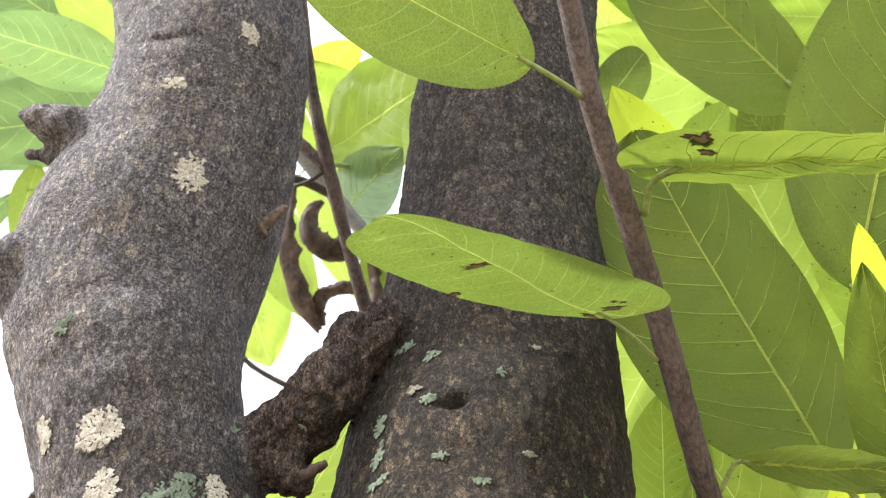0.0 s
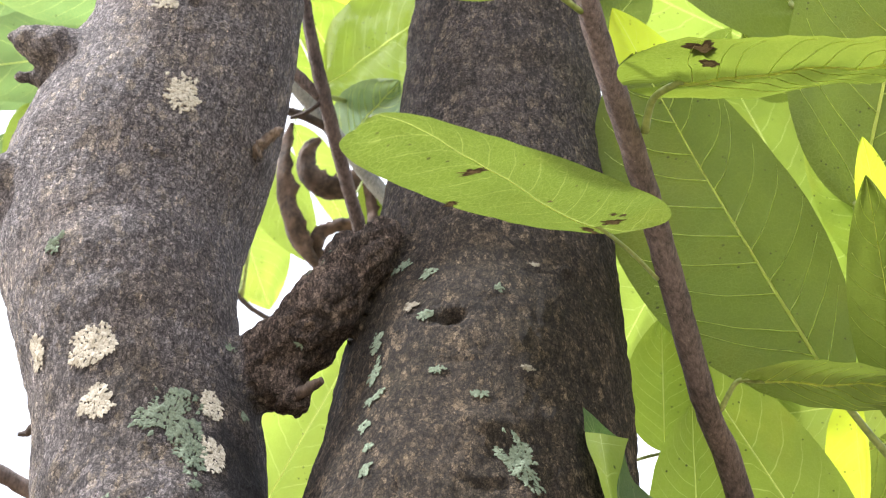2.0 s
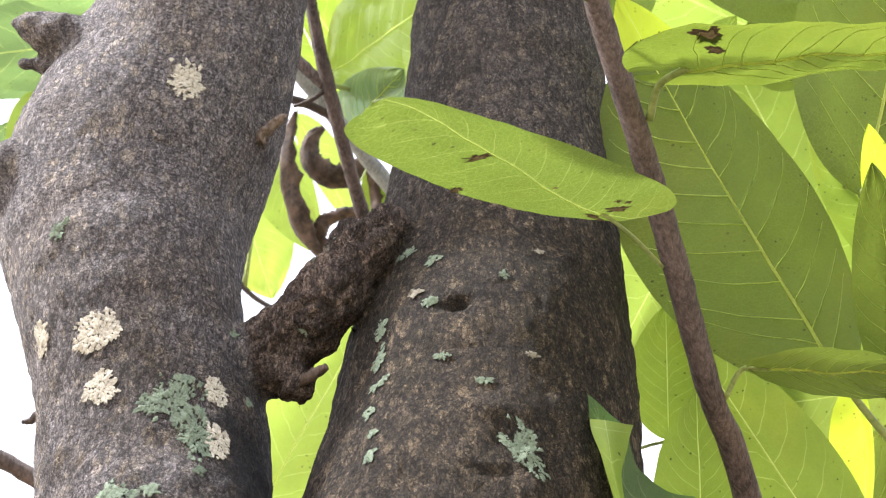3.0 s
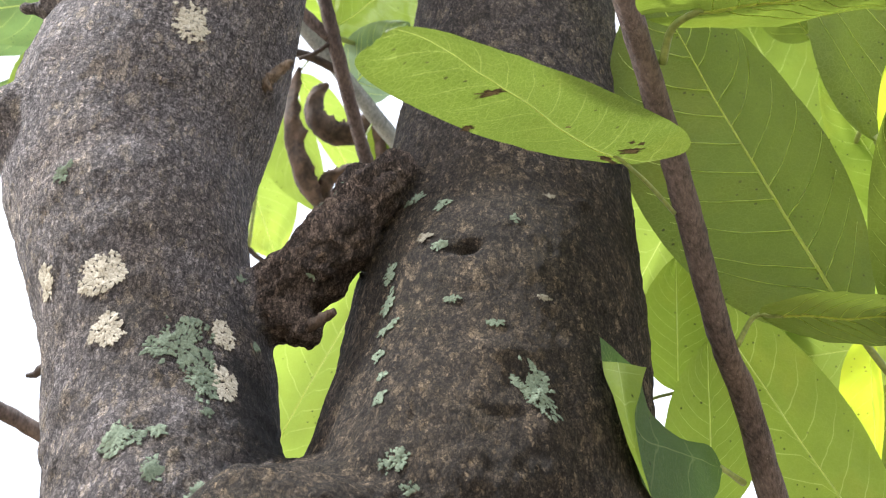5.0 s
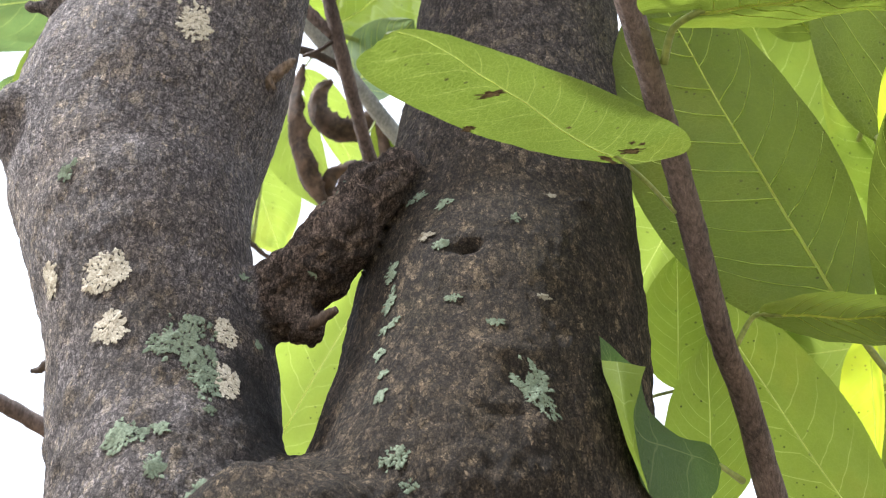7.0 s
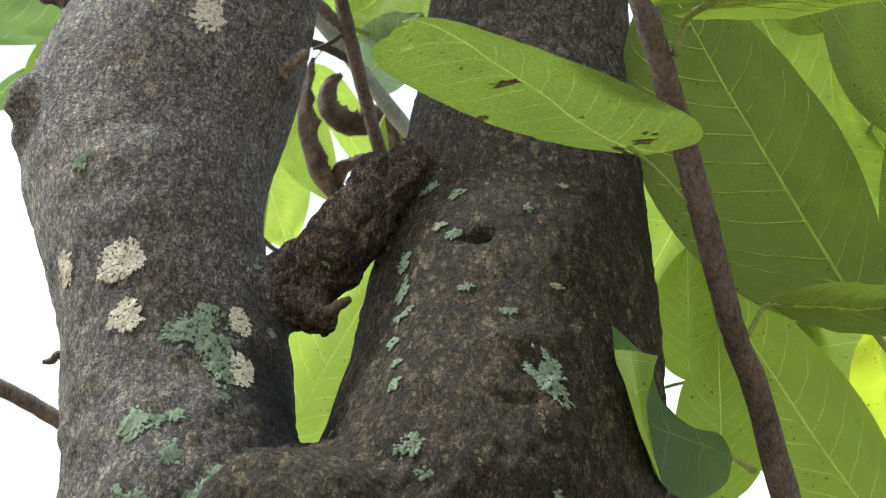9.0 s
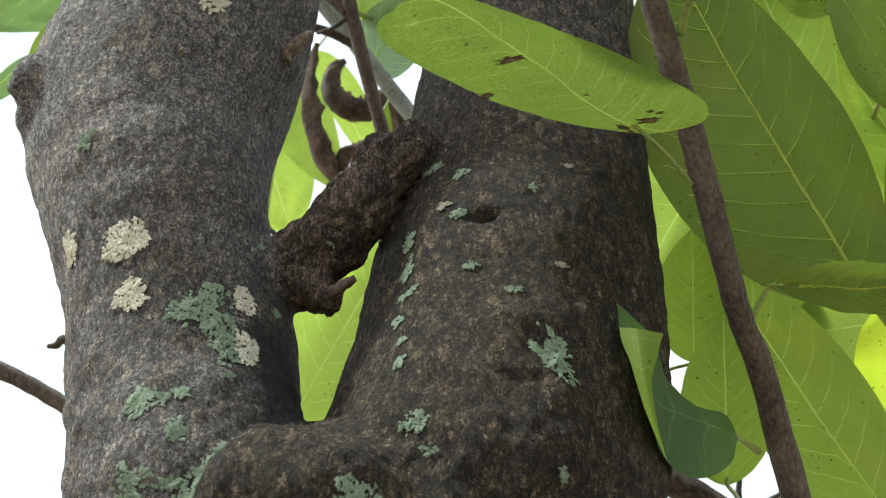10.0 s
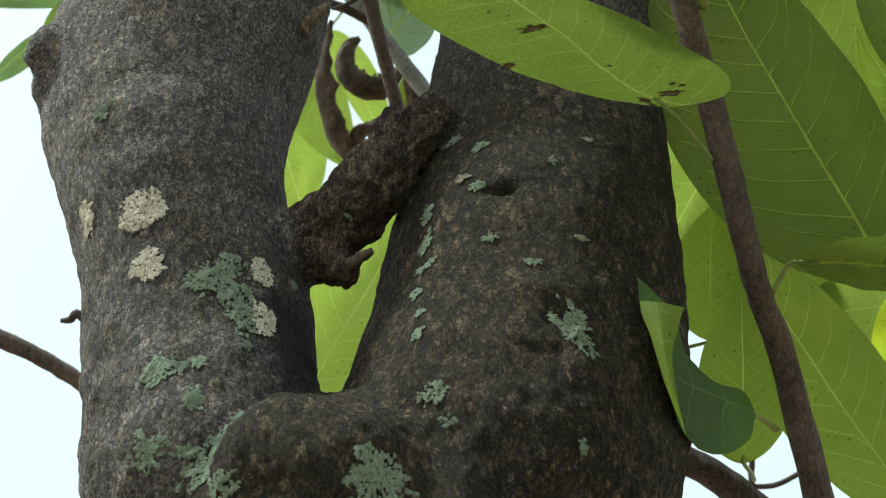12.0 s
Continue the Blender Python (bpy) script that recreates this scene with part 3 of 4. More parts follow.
def piece(name, keep, material, label):
    some = quads[keep]
    used, back = np.unique(some, return_inverse=True)
    mesh = mesh_of(name, verts[used].tolist(), back.reshape(-1, 4).tolist(), material)
    for key, data in (("kind", KIND), ("wrap", WRAP)):
        mesh.attributes.new(key, "FLOAT_VECTOR", "POINT").data.foreach_set("vector", data[used].ravel())
    part(name, mesh, tree, label)


on_dead, on_stub = dead[quads].mean(1) > 0.45, stub[quads].mean(1) > 0.5
at_left = verts[quads].mean(1)[:, 0] + tree.location[0] < -0.12
centre = verts[quads].mean(1) + np.array(tree.location)
fields = [cones(centre, line, None, 0.004) for line in (STEM_A, STEM_B)] + [cones(centre, SWELLING, cones(centre, FORK, None, 0.01), 0.01)]
nearest = np.argmin(np.array(fields) + 0.006 * np.array([[noise.noise(Vector(p * 60.0)) for p in centre], np.zeros(len(centre)), np.zeros(len(centre))]), axis=0)
rest = ~on_dead & ~on_stub
piece("stem", rest & (nearest == 0), BARK, "stout stem with rough grey bark")
piece("stem", rest & (nearest == 1), BARK, "leaning stem with rough brown bark")
piece("fork", rest & (nearest == 2), BARK, "swollen fork of the trunk")
piece("dead_branch", on_dead & ~on_stub, BARK, "dark flaking dead branch stub")
piece("branch_stub", on_stub & at_left, BARK, "broken grey branch stub")
piece("knot", on_stub & ~at_left, BARK, "small brown twig knot")
low = np.array(FORK[-1])
stick("trunk_base", [(low[0], low[1], 1.42, low[3] * 0.98), (low[0], low[1] + 0.02, 1.2, low[3]), (low[0] - 0.01, low[1] + 0.02, 0.7, 0.125), (low[0], low[1], 0.2, 0.14), (low[0], low[1], -0.05, 0.19)], tree, BARK, sides=48, count=90, rough=0.06)
for line in (LEFT_STEM, RIGHT_STEM):
    a, b = np.array(line[0]), np.array(line[1])
    up = (a - b)[:3] / np.linalg.norm((a - b)[:3])
    s = a[:3] + up * (1.90 - a[2]) / up[2]
    stick("upper_stem", [(*(s + up * k * 0.2 + np.array((0.012, 0.01, 0)) * (k % 2)), a[3] * (0.985 - 0.13 * k)) for k in range(8)], tree, BARK, sides=40, count=60, rough=0.05)


def lichen(at, wide, tall, material, seed, turn=0.0, label=""):
    """A crust of many small lobed flakes that cling to the bark round a place, over an uneven patch with gaps."""
    rng = random.Random(seed)
    c = np.array(at, float)[None]
    for _ in range(4):
        c = c - slope(c) * tree_field(c)[:, None]
    nrm = slope(c)[0]
    s = np.cross((0, 0, 1), nrm)
    s /= np.linalg.norm(s)
    u = np.cross(nrm, s)
    s, u = s * math.cos(turn) + u * math.sin(turn), u * math.cos(turn) - s * math.sin(turn)
    size = 0.00055 + 0.020 * min(wide, tall)
    spots = []
    for _ in range(int(min(1500, 12 + (4.5 if material == LICHEN_CREAM else 4.0) * wide * tall / size**2))):
        a, r = rng.random() * 2 * math.pi, math.sqrt(rng.random()) * 1.25
        x, y = math.cos(a) * r, math.sin(a) * r
        ragged = 0.5 if material == LICHEN_CREAM else 1.0
        reach = 0.86 + 0.75 * ragged * noise.noise(Vector((x * 1.3, y * 1.3, seed * 3.1))) + 0.70 * ragged * noise.noise(Vector((x * 3.4, y * 3.4, seed * 5.7)))
        if r < reach and noise.noise(Vector((x * 6.0, y * 6.0, seed * 2.3))) > (-0.34 if r > 0.45 else -0.5):
            spots.append((x, y, r))
    pts, lift, faces = [], [], []
    for x, y, r in spots:
        mid = c[0] + s * (x * wide) + u * (y * tall)
        out = math.atan2(y, x)
        big = size * rng.uniform(0.6, 1.25)
        first, spokes, phase = len(pts), 9, rng.random() * 6
        pts.append(mid)
        lift.append(0.00030 + 0.00012 * rng.random())
        for ring, h in ((0.6, 0.00026 + 0.00012 * rng.random()), (1.0, 0.00010 + 0.00015 * rng.random())):
            for k in range(spokes):
                a = 2 * math.pi * k / spokes
                q = ring * big * (1 + 0.35 * math.sin(3 * a + phase) + 0.18 * math.sin(5 * a - phase)) * (1.25 if abs(math.cos(a - out)) > 0.6 else 0.85)
                pts.append(mid + s * (math.cos(a) * q) + u * (math.sin(a) * q))
                lift.append(h)
        for k in range(spokes):
            l = (k + 1) % spokes
            faces += [(first, first + 1 + k, first + 1 + l), (first + 1 + k, first + 1 + spokes + k, first + 1 + spokes + l, first + 1 + l)]
    pts = np.array(pts)
    for _ in range(2):
        pts = pts - slope(pts) * tree_field(pts)[:, None]
    g = slope(pts)
    home = np.array(tree.location)
    out = [tuple(p + n * (bark_height(p) + l + 0.0004) - home) for p, n, l in zip(pts, g, lift)]
    part("lichen_patch", mesh_of("lichen_patch", out, faces, material), tree, label)


for place, wide, tall, material, turn in (
    ((-0.1382, 0.3739, 1.5250), 0.0105, 0.0095, LICHEN_CREAM, 0.2), ((-0.1355, 0.3656, 1.5006), 0.0080, 0.0080, LICHEN_CREAM, 0.0),
    ((-0.1162, 0.3681, 1.6625), 0.0085, 0.0125, LICHEN_CREAM, 0.1), ((-0.1337, 0.3641, 1.7140), 0.0062, 0.0040, LICHEN_CREAM, 0.0),
    ((-0.0842, 0.3864, 1.5066), 0.0055, 0.0070, LICHEN_CREAM, 0.3), ((-0.1638, 0.3933, 1.5303), 0.0050, 0.0085, LICHEN_CREAM, 0.0),
    ((-0.1032, 0.3815, 1.4978), 0.0125, 0.0090, LICHEN_GREEN, 0.3), ((-0.0923, 0.3840, 1.4842), 0.0070, 0.0125, LICHEN_GREEN, 0.2),
    ((-0.0843, 0.3902, 1.4841), 0.0050, 0.0095, LICHEN_CREAM, 0.1), ((-0.1159, 0.3766, 1.4513), 0.0078, 0.0075, LICHEN_GREEN, 0.0),
    ((-0.1043, 0.3788, 1.4552), 0.0035, 0.0030, LICHEN_GREEN, 0.0), ((-0.1020, 0.3774, 1.4366), 0.0035, 0.0045, LICHEN_GREEN, 0.0),
    ((-0.1632, 0.3750, 1.5746), 0.0055, 0.0035, LICHEN_GREEN, 0.6), ((0.0286, 0.3739, 1.4706), 0.0060, 0.0120, LICHEN_GREEN, 0.5),
    ((-0.0229, 0.3638, 1.4428), 0.0050, 0.0040, LICHEN_GREEN, 0.2), ((-0.0334, 0.3891, 1.5377), 0.0024, 0.0060, LICHEN_GREEN, -0.3),
    ((-0.0315, 0.3878, 1.5224), 0.0028, 0.0060, LICHEN_GREEN, -0.2), ((-0.0286, 0.3851, 1.5091), 0.0052, 0.0024, LICHEN_GREEN, 0.6),
    ((-0.0303, 0.3884, 1.4941), 0.0030, 0.0026, LICHEN_GREEN, 0.4), ((-0.0296, 0.3759, 1.4705), 0.0036, 0.0026, LICHEN_GREEN, 0.4),
    ((-0.0170, 0.4020, 1.5799), 0.0050, 0.0028, LICHEN_GREEN, 0.2), ((-0.0043, 0.3927, 1.5673), 0.0036, 0.0026, LICHEN_GREEN, 0.2),
    ((-0.0096, 0.3936, 1.5489), 0.0032, 0.0024, LICHEN_CREAM, 0.0), ((-0.0035, 0.3921, 1.5424), 0.0040, 0.0026, LICHEN_GREEN, 0.4),
    ((0.0331, 0.3820, 1.5141), 0.0026, 0.0015, LICHEN_CREAM, 0.0), ((0.0150, 0.3801, 1.4995), 0.0036, 0.0020, LICHEN_GREEN, -0.1),
    ((-0.0005, 0.3827, 1.5128), 0.0036, 0.0018, LICHEN_GREEN, -0.1), ((0.0238, 0.3905, 1.5535), 0.0022, 0.0018, LICHEN_GREEN, 0.0),
    ((0.0405, 0.3892, 1.5727), 0.0028, 0.0013, LICHEN_CREAM, 0.0), ((-0.0303, 0.3787, 1.4836), 0.0022, 0.0016, LICHEN_GREEN, 0.0),
    ((-0.0318, 0.3425, 1.4017), 0.0125, 0.0095, LICHEN_GREEN, 0.0), ((-0.0908, 0.3706, 1.4201), 0.0075, 0.0150, LICHEN_GREEN, -0.5),
    ((-0.1149, 0.3703, 1.4195), 0.0065, 0.0075, LICHEN_GREEN, 0.2), ((-0.1010, 0.3705, 1.4198), 0.0050, 0.0024, LICHEN_GREEN, 0.0),
    ((-0.1012, 0.3757, 1.4388), 0.0028, 0.0048, LICHEN_GREEN, 0.2), ((-0.0921, 0.3891, 1.4638), 0.0022, 0.0020, LICHEN_GREEN, 0.0),
    ((-0.0818, 0.3583, 1.4030), 0.0075, 0.0040, LICHEN_GREEN, 0.2), ((-0.0520, 0.3965, 1.5783), 0.0022, 0.0075, LICHEN_GREEN, -0.7),
    ((-0.0570, 0.4000, 1.5376), 0.0026, 0.0018, LICHEN_GREEN, 0.0), ((-0.0810, 0.4078, 1.5076), 0.0026, 0.0022, LICHEN_GREEN, 0.0),
    ((-0.0846, 0.3965, 1.5416), 0.0028, 0.0020, LICHEN_GREEN, 0.0), ((-0.0943, 0.3578, 1.7526), 0.0050, 0.0070, LICHEN_CREAM, 0.5),
    ((-0.0159, 0.3648, 1.4317), 0.0026, 0.0020, LICHEN_GREEN, 0.0), ((0.0297, 0.3711, 1.4244), 0.0020, 0.0032, LICHEN_GREEN, 0.0),
):
    if material == LICHEN_CREAM and wide < 0.0045:
        material = LICHEN_DULL
    lichen(place, wide, tall, material, len(tree.children), turn, "grey-green leafy lichen" if material == LICHEN_GREEN else "pale cream crusty lichen")
stick("broken_twig", [(-0.0932, 0.4127, 1.6580, 0.0036), (-0.0881, 0.4106, 1.6613, 0.0030), (-0.0835, 0.4082, 1.6650, 0.0026), (-0.0794, 0.4067, 1.6673, 0.0024), (-0.0781, 0.4071, 1.6669, 0.0010)], tree, SNAG, "short tan broken twig stub with frayed bark", 12, 26, 0.45, 4)
stick("broken_twig", [(-0.0905, 0.4092, 1.6597, 0.0016), (-0.0873, 0.4119, 1.6542, 0.0010)], tree, SNAG, "short tan splinter", 8, 10, 0.4, 6)
stick("broken_twig", [(-0.0637, 0.4140, 1.5206, 0.0033), (-0.0555, 0.4078, 1.5211, 0.0025), (-0.0484, 0.4031, 1.5230, 0.0018)], tree, DEAD_BARK, "short broken brown twig stub", 12, 20, 0.45)


# ---- leaves ----
def leaf(owner, base, tip, edge, material, node=None, bend=0.0, fold=0.12, lobe=0.0, narrow=1.0, curl=0.0, roll=0.0, seed=1, veins=9, vein_material=None, droop=0.0, wide_at=0.46, blunt=(0.6, 0.85), skew=0.0, veer=0.0, sway=0.0, from_a=0.0, fine=True, label="", stalk=None):
    """A blade from base to tip whose widest edge passes through edge. bend: bow of the midrib, fold: rise of both halves, lobe: how far the
    base reaches back, narrow: width of the other half, curl and roll: how the sides bend over, towards the tip and all along,
    skew and veer: how far the midrib lies off the middle at the base and at the tip."""
    home = np.array(owner.location)
    base, tip, edge = (np.array(v) - home for v in (base, tip, edge))
    length = np.linalg.norm(tip - base)
    u = (tip - base) / length
    side = edge - base - u * ((edge - base) @ u)
    half = np.linalg.norm(side)
    side /= half
    up = np.cross(u, side)
    rng = random.Random(seed)
    phase = rng.random() * 50

    def climb(b):
        """How far a side vein has risen along the blade where it is b of the way out."""
        return min(1.0, half / length * 3.2) * (0.20 * abs(b) + 0.12 * abs(b) ** 3)

    def width(a):
        if a < wide_at:
            return (1 - ((wide_at - a) / wide_at) ** 2.3) ** blunt[0]
        x = (a - wide_at) / (1 - wide_at)
        return max(0.0, 1 - x**2.0) ** blunt[1] * (1 - 0.10 * x)

    def place(a, b):
        m = skew * (1 - a) ** 1.5 + veer * a**2
        b = m + b * (1 - m if b > 0 else 1 + m)
        w = half * width(a) * (1 if b >= 0 else narrow)
        turn = (roll + curl * a) * abs(b)
        across = math.sin(turn) / turn if turn > 1e-4 else 1.0
        rise = (1 - math.cos(turn)) / turn if turn > 1e-4 else 0.0
        p = base + u * (a * length - lobe * b * b * (1 - a) ** 4) + side * (b * w * across + sway * 4 * a * (1 - a))
        ripple = 0.06 * half * noise.noise(Vector((a * 5.0 + phase, b * 2.0, 0))) + 0.035 * half * abs(b) * noise.noise(Vector((a * 16.0, b * 3.0, phase)))
        quilt = 0.022 * half * math.sin(2 * math.pi * (veins + 1) * (a - climb(b))) * min(1, abs(b) * 3) * (1 - abs(b))
        return p + up * (bend * 4 * a * (1 - a) - droop * a * a + fold * abs(b) * w + rise * abs(b) * w + ripple + quilt)

    down = up if up[2] < 0 else -up
    rows, cols = 34, 16
    verts, uv, ribs, faces = [], [], [], []
    for i in range(rows + 1):
        a = 0.5 - 0.5 * math.cos(math.pi * i / rows) if i not in (0, rows) else i / rows
        a = min(max(a, 0.0008), 0.9995)
        for k in range(cols + 1):
            b = 2 * k / cols - 1
            verts.append(tuple(place(a, b)))
            uv.append((a * length + phase, b * half * width(a)))
            start = (a - climb(b) - 0.05) / (0.86 - from_a) - (0.4 / veins if b < 0 else 0.0)
            ribs.append((start * veins + 0.5, b))
    for i in range(rows):
        for k in range(cols):
            j = i * (cols + 1) + k
            faces.append((j, j + 1, j + cols + 2, j + cols + 1))
    mesh = mesh_of("leaf", verts, faces, material)
    layer = mesh.uv_layers.new(name="UVMap")
    index = np.empty(len(mesh.loops), np.int32)
    mesh.loops.foreach_get("vertex_index", index)
    layer.data.foreach_set("uv", np.array(uv)[index].ravel())
    mesh.uv_layers.new(name="veins").data.foreach_set("uv", np.array(ribs)[index].ravel())
    blade = part("leaf", mesh, owner, label)
    backlit = material in (LEAF, LEAF_LIT, LEAF_PALE, LEAF_SUNLIT, LEAF_COOL)      # their veins are lighter than the blade, not raised
    thick = 0.00072 * min(1.3, max(0.5, half / 0.03))
    line = np.array([place(a, 0.0) + down * 0.0003 for a in np.linspace(from_a, 0.985, 26)])
    rib = tube(line, np.linspace(thick, thick * 0.25, 26) * (0.4 if backlit or not fine else 1.0), 8)
    part("midrib", mesh_of("midrib", *rib, vein_material or MIDRIB), blade)
    for i in range(veins if fine and not backlit else 0):
        for sign in (-1, 1):
            a0 = 0.05 + (0.86 - from_a) * (i + (0.4 if sign < 0 else 0.0) + 0.16 * rng.uniform(-1, 1)) / veins
            if a0 < from_a:
                continue
            line, reach, steep = [], rng.uniform(0.84, 0.97), rng.uniform(0.85, 1.2)
            for b in np.linspace(0, reach, 12):
                a = a0 + steep * climb(b) + 0.006 * noise.noise(Vector((b * 4, i * 3.1, phase + sign)))
                if a > 0.975:
                    break
                line.append(place(a, sign * b) + down * 0.00042)
            if len(line) < 4:
                continue
            v, f = tube(line, np.linspace(thick * 0.36, thick * 0.09, len(line)), 5)
            part("side_vein", mesh_of("side_vein", v, f, vein_material or VEIN), blade)
    if node is not None:
        n = np.array(node) - home
        first = place(from_a, 0.0)
        knee = 0.5 * (n + first) + (np.array(stalk) if stalk is not None else -u * 0.0 + up * 0.002)
        line = smooth_path([n, knee, first, first + u * 0.004], 18)
        v, f = tube(line, np.linspace(thick * 2.1, thick * 1.5, 18), 10, 0.05)
        part("petiole", mesh_of("petiole", v, f, PETIOLE if vein_material is None else vein_material), blade)
    SURFACE[blade.name] = (place, down)
    return blade


def loft(name, rails, parent, material, label, count=30, across=14, veins=6, seed=1):
    """A thin blade spanned over rails, lines of points that run from its foot to its tip."""
    home = np.array((parent.parent or parent).location)
    lines = np.array([smooth_path(np.array(r) - home, count) for r in rails])
    sheet = np.array([smooth_path(lines[:, i], across) for i in range(count)])
    verts, uv, ribs, faces = [], [], [], []
    run = np.concatenate([[0], np.cumsum(np.linalg.norm(np.diff(lines[len(rails) // 2], axis=0), axis=1))])
    for i in range(count):
        span = np.linalg.norm(sheet[i, -1] - sheet[i, 0])
        for k in range(across):
            s = k / (across - 1)
            p = sheet[i, k]
            verts.append(tuple(p + 0.0006 * noise.noise_vector(Vector(p * 90.0 + seed))))
            uv.append((run[i] + seed, (s - 0.5) * span))
            ribs.append(((i / count - 0.10 * abs(2 * s - 1)) * veins + 0.5, 2 * s - 1))
    for i in range(count - 1):
        for k in range(across - 1):
            j = i * across + k
            faces.append((j, j + 1, j + across + 1, j + across))
    mesh = mesh_of(name, verts, faces, material)
    index = np.empty(len(mesh.loops), np.int32)
    mesh.loops.foreach_get("vertex_index", index)
    mesh.uv_layers.new(name="UVMap").data.foreach_set("uv", np.array(uv)[index].ravel())
    mesh.uv_layers.new(name="veins").data.foreach_set("uv", np.array(ribs)[index].ravel())
    return part(name, mesh, parent, label)


def blotch(blade, at, long, wide, turn, seed):
    """An uneven brown spot with a frayed rim and a dry centre on the underside of a blade, at the blade's place nearest to at."""
    place, down = SURFACE[blade.name]
    at = np.array(at) - np.array(blade.parent.location)
    a, b = min(((i / 60, k / 20 - 0.95) for i in range(2, 59) for k in range(39)), key=lambda ab: np.linalg.norm(place(*ab) - at))
    mid = place(a, b)
    s = place(a + 0.02, b) - mid
    s /= np.linalg.norm(s)
    t = np.cross(down, s)
    for name, share, lift, material, label in (("blight_spot", 1.0, 0.00035, BLIGHT, "brown dead spot"), ("spot_centre", 0.55, 0.0005, BLIGHT_DRY, "dry tan centre")):
        verts = [tuple(mid + down * lift)]
        for k in range(44):
            w = 2 * math.pi * k / 44
            r = 0.85 + 0.6 * noise.noise(Vector((math.cos(w) * 1.4, math.sin(w) * 1.4, seed))) + 0.55 * noise.noise(Vector((math.cos(w) * 4, math.sin(w) * 4, seed + 9))) + 0.25 * noise.noise(Vector((math.cos(w) * 9, math.sin(w) * 9, seed + 3)))
            x, y = math.cos(w) * r * long * share, math.sin(w) * r * wide * share
            verts.append(tuple(mid + s * (x * math.cos(turn) - y * math.sin(turn)) + t * (x * math.sin(turn) + y * math.cos(turn)) + down * lift))
        if share == 1.0 or long > 0.0025:
            part(name, mesh_of(name, verts, [(0, 1 + k, 1 + (k + 1) % 44) for k in range(44)], material), blade, label)


SURFACE = {}


# the twig that hangs before the trunk, with the nearest leaves
near_twig = thing("leafy_twig", (0.0622, 0.3429, 1.6801), "hanging brown twig with large green leaves beside the trunk", "twig", "leafy twigs")
stick("stem", [(0.0451, 0.2852, 1.7566, 0.0047), (0.0580, 0.3156, 1.7158, 0.0052), (0.0683, 0.3436, 1.6809, 0.0055), (0.0813, 0.3712, 1.6495, 0.0058), (0.0937, 0.3957, 1.6187, 0.0058), (0.1047, 0.4185, 1.5838, 0.0060), (0.1191, 0.4486, 1.5339, 0.0056), (0.1297, 0.4650, 1.5145, 0.0060), (0.1445, 0.4949, 1.4609, 0.0067), (0.1618, 0.5292, 1.4029, 0.0078)], near_twig, TWIG, "", 14, 90, 0.10)
spotted = leaf(near_twig, (0.0925, 0.3691, 1.5772), (-0.0248, 0.2650, 1.5324), (0.0243, 0.2820, 1.5443), LEAF, (0.0978, 0.4157, 1.5828), bend=-0.003, fold=0.03, narrow=1.32, wide_at=0.56, blunt=(0.45, 0.21), skew=-0.95, veer=0.75, from_a=0.15, seed=3, veins=8, label="green leaf with brown blight spots")
for at, long, wide, turn in (
    ((0.0109, 0.2991, 1.5460), 0.0062, 0.0030, 1.0), ((0.0030, 0.3235, 1.5567), 0.0028, 0.0024, 0.6), ((0.0710, 0.3598, 1.5669), 0.0066, 0.0024, 0.5), ((0.0680, 0.3500, 1.5651), 0.0019, 0.0013, 0.3),
    ((0.0736, 0.3523, 1.5671), 0.0018, 0.0013, 0.0), ((0.0624, 0.3647, 1.5634), 0.0060, 0.0014, 0.0), ((0.0428, 0.3302, 1.5546), 0.0012, 0.0010, 0.0),
):
    blotch(spotted, at, long, wide, turn, at[0] * 310)
leaf(near_twig, (0.0364, 0.3214, 1.6795), (-0.0727, 0.2318, 1.6616), (-0.0220, 0.2996, 1.6508), LEAF, (0.0640, 0.3419, 1.6782), bend=-0.004, fold=0.06, lobe=0.005, seed=4)
holed = leaf(near_twig, (0.1030, 0.3486, 1.6391), (0.1929, 0.2832, 1.5847), (0.1130, 0.2950, 1.6096), LEAF_DEEP, (0.0930, 0.3782, 1.6381), fold=0.02, lobe=0.026, narrow=0.5, wide_at=0.25, blunt=(0.55, 0.7), seed=5, stalk=(-0.003, -0.002, 0.004))
blotch(holed, (0.1047, 0.3131, 1.6211), 0.0075, 0.0065, 0.4, 2.0)
blotch(holed, (0.1096, 0.3228, 1.6237), 0.0050, 0.0040, 0.0, 5.0)
leaf(near_twig, (0.1368, 0.4281, 1.5369), (0.2021, 0.3916, 1.5114), (0.1557, 0.3886, 1.5236), LEAF_DEEP, (0.1244, 0.4469, 1.5329), bend=0.0, fold=0.05, lobe=0.006, seed=6, stalk=(0.0, -0.002, 0.006))
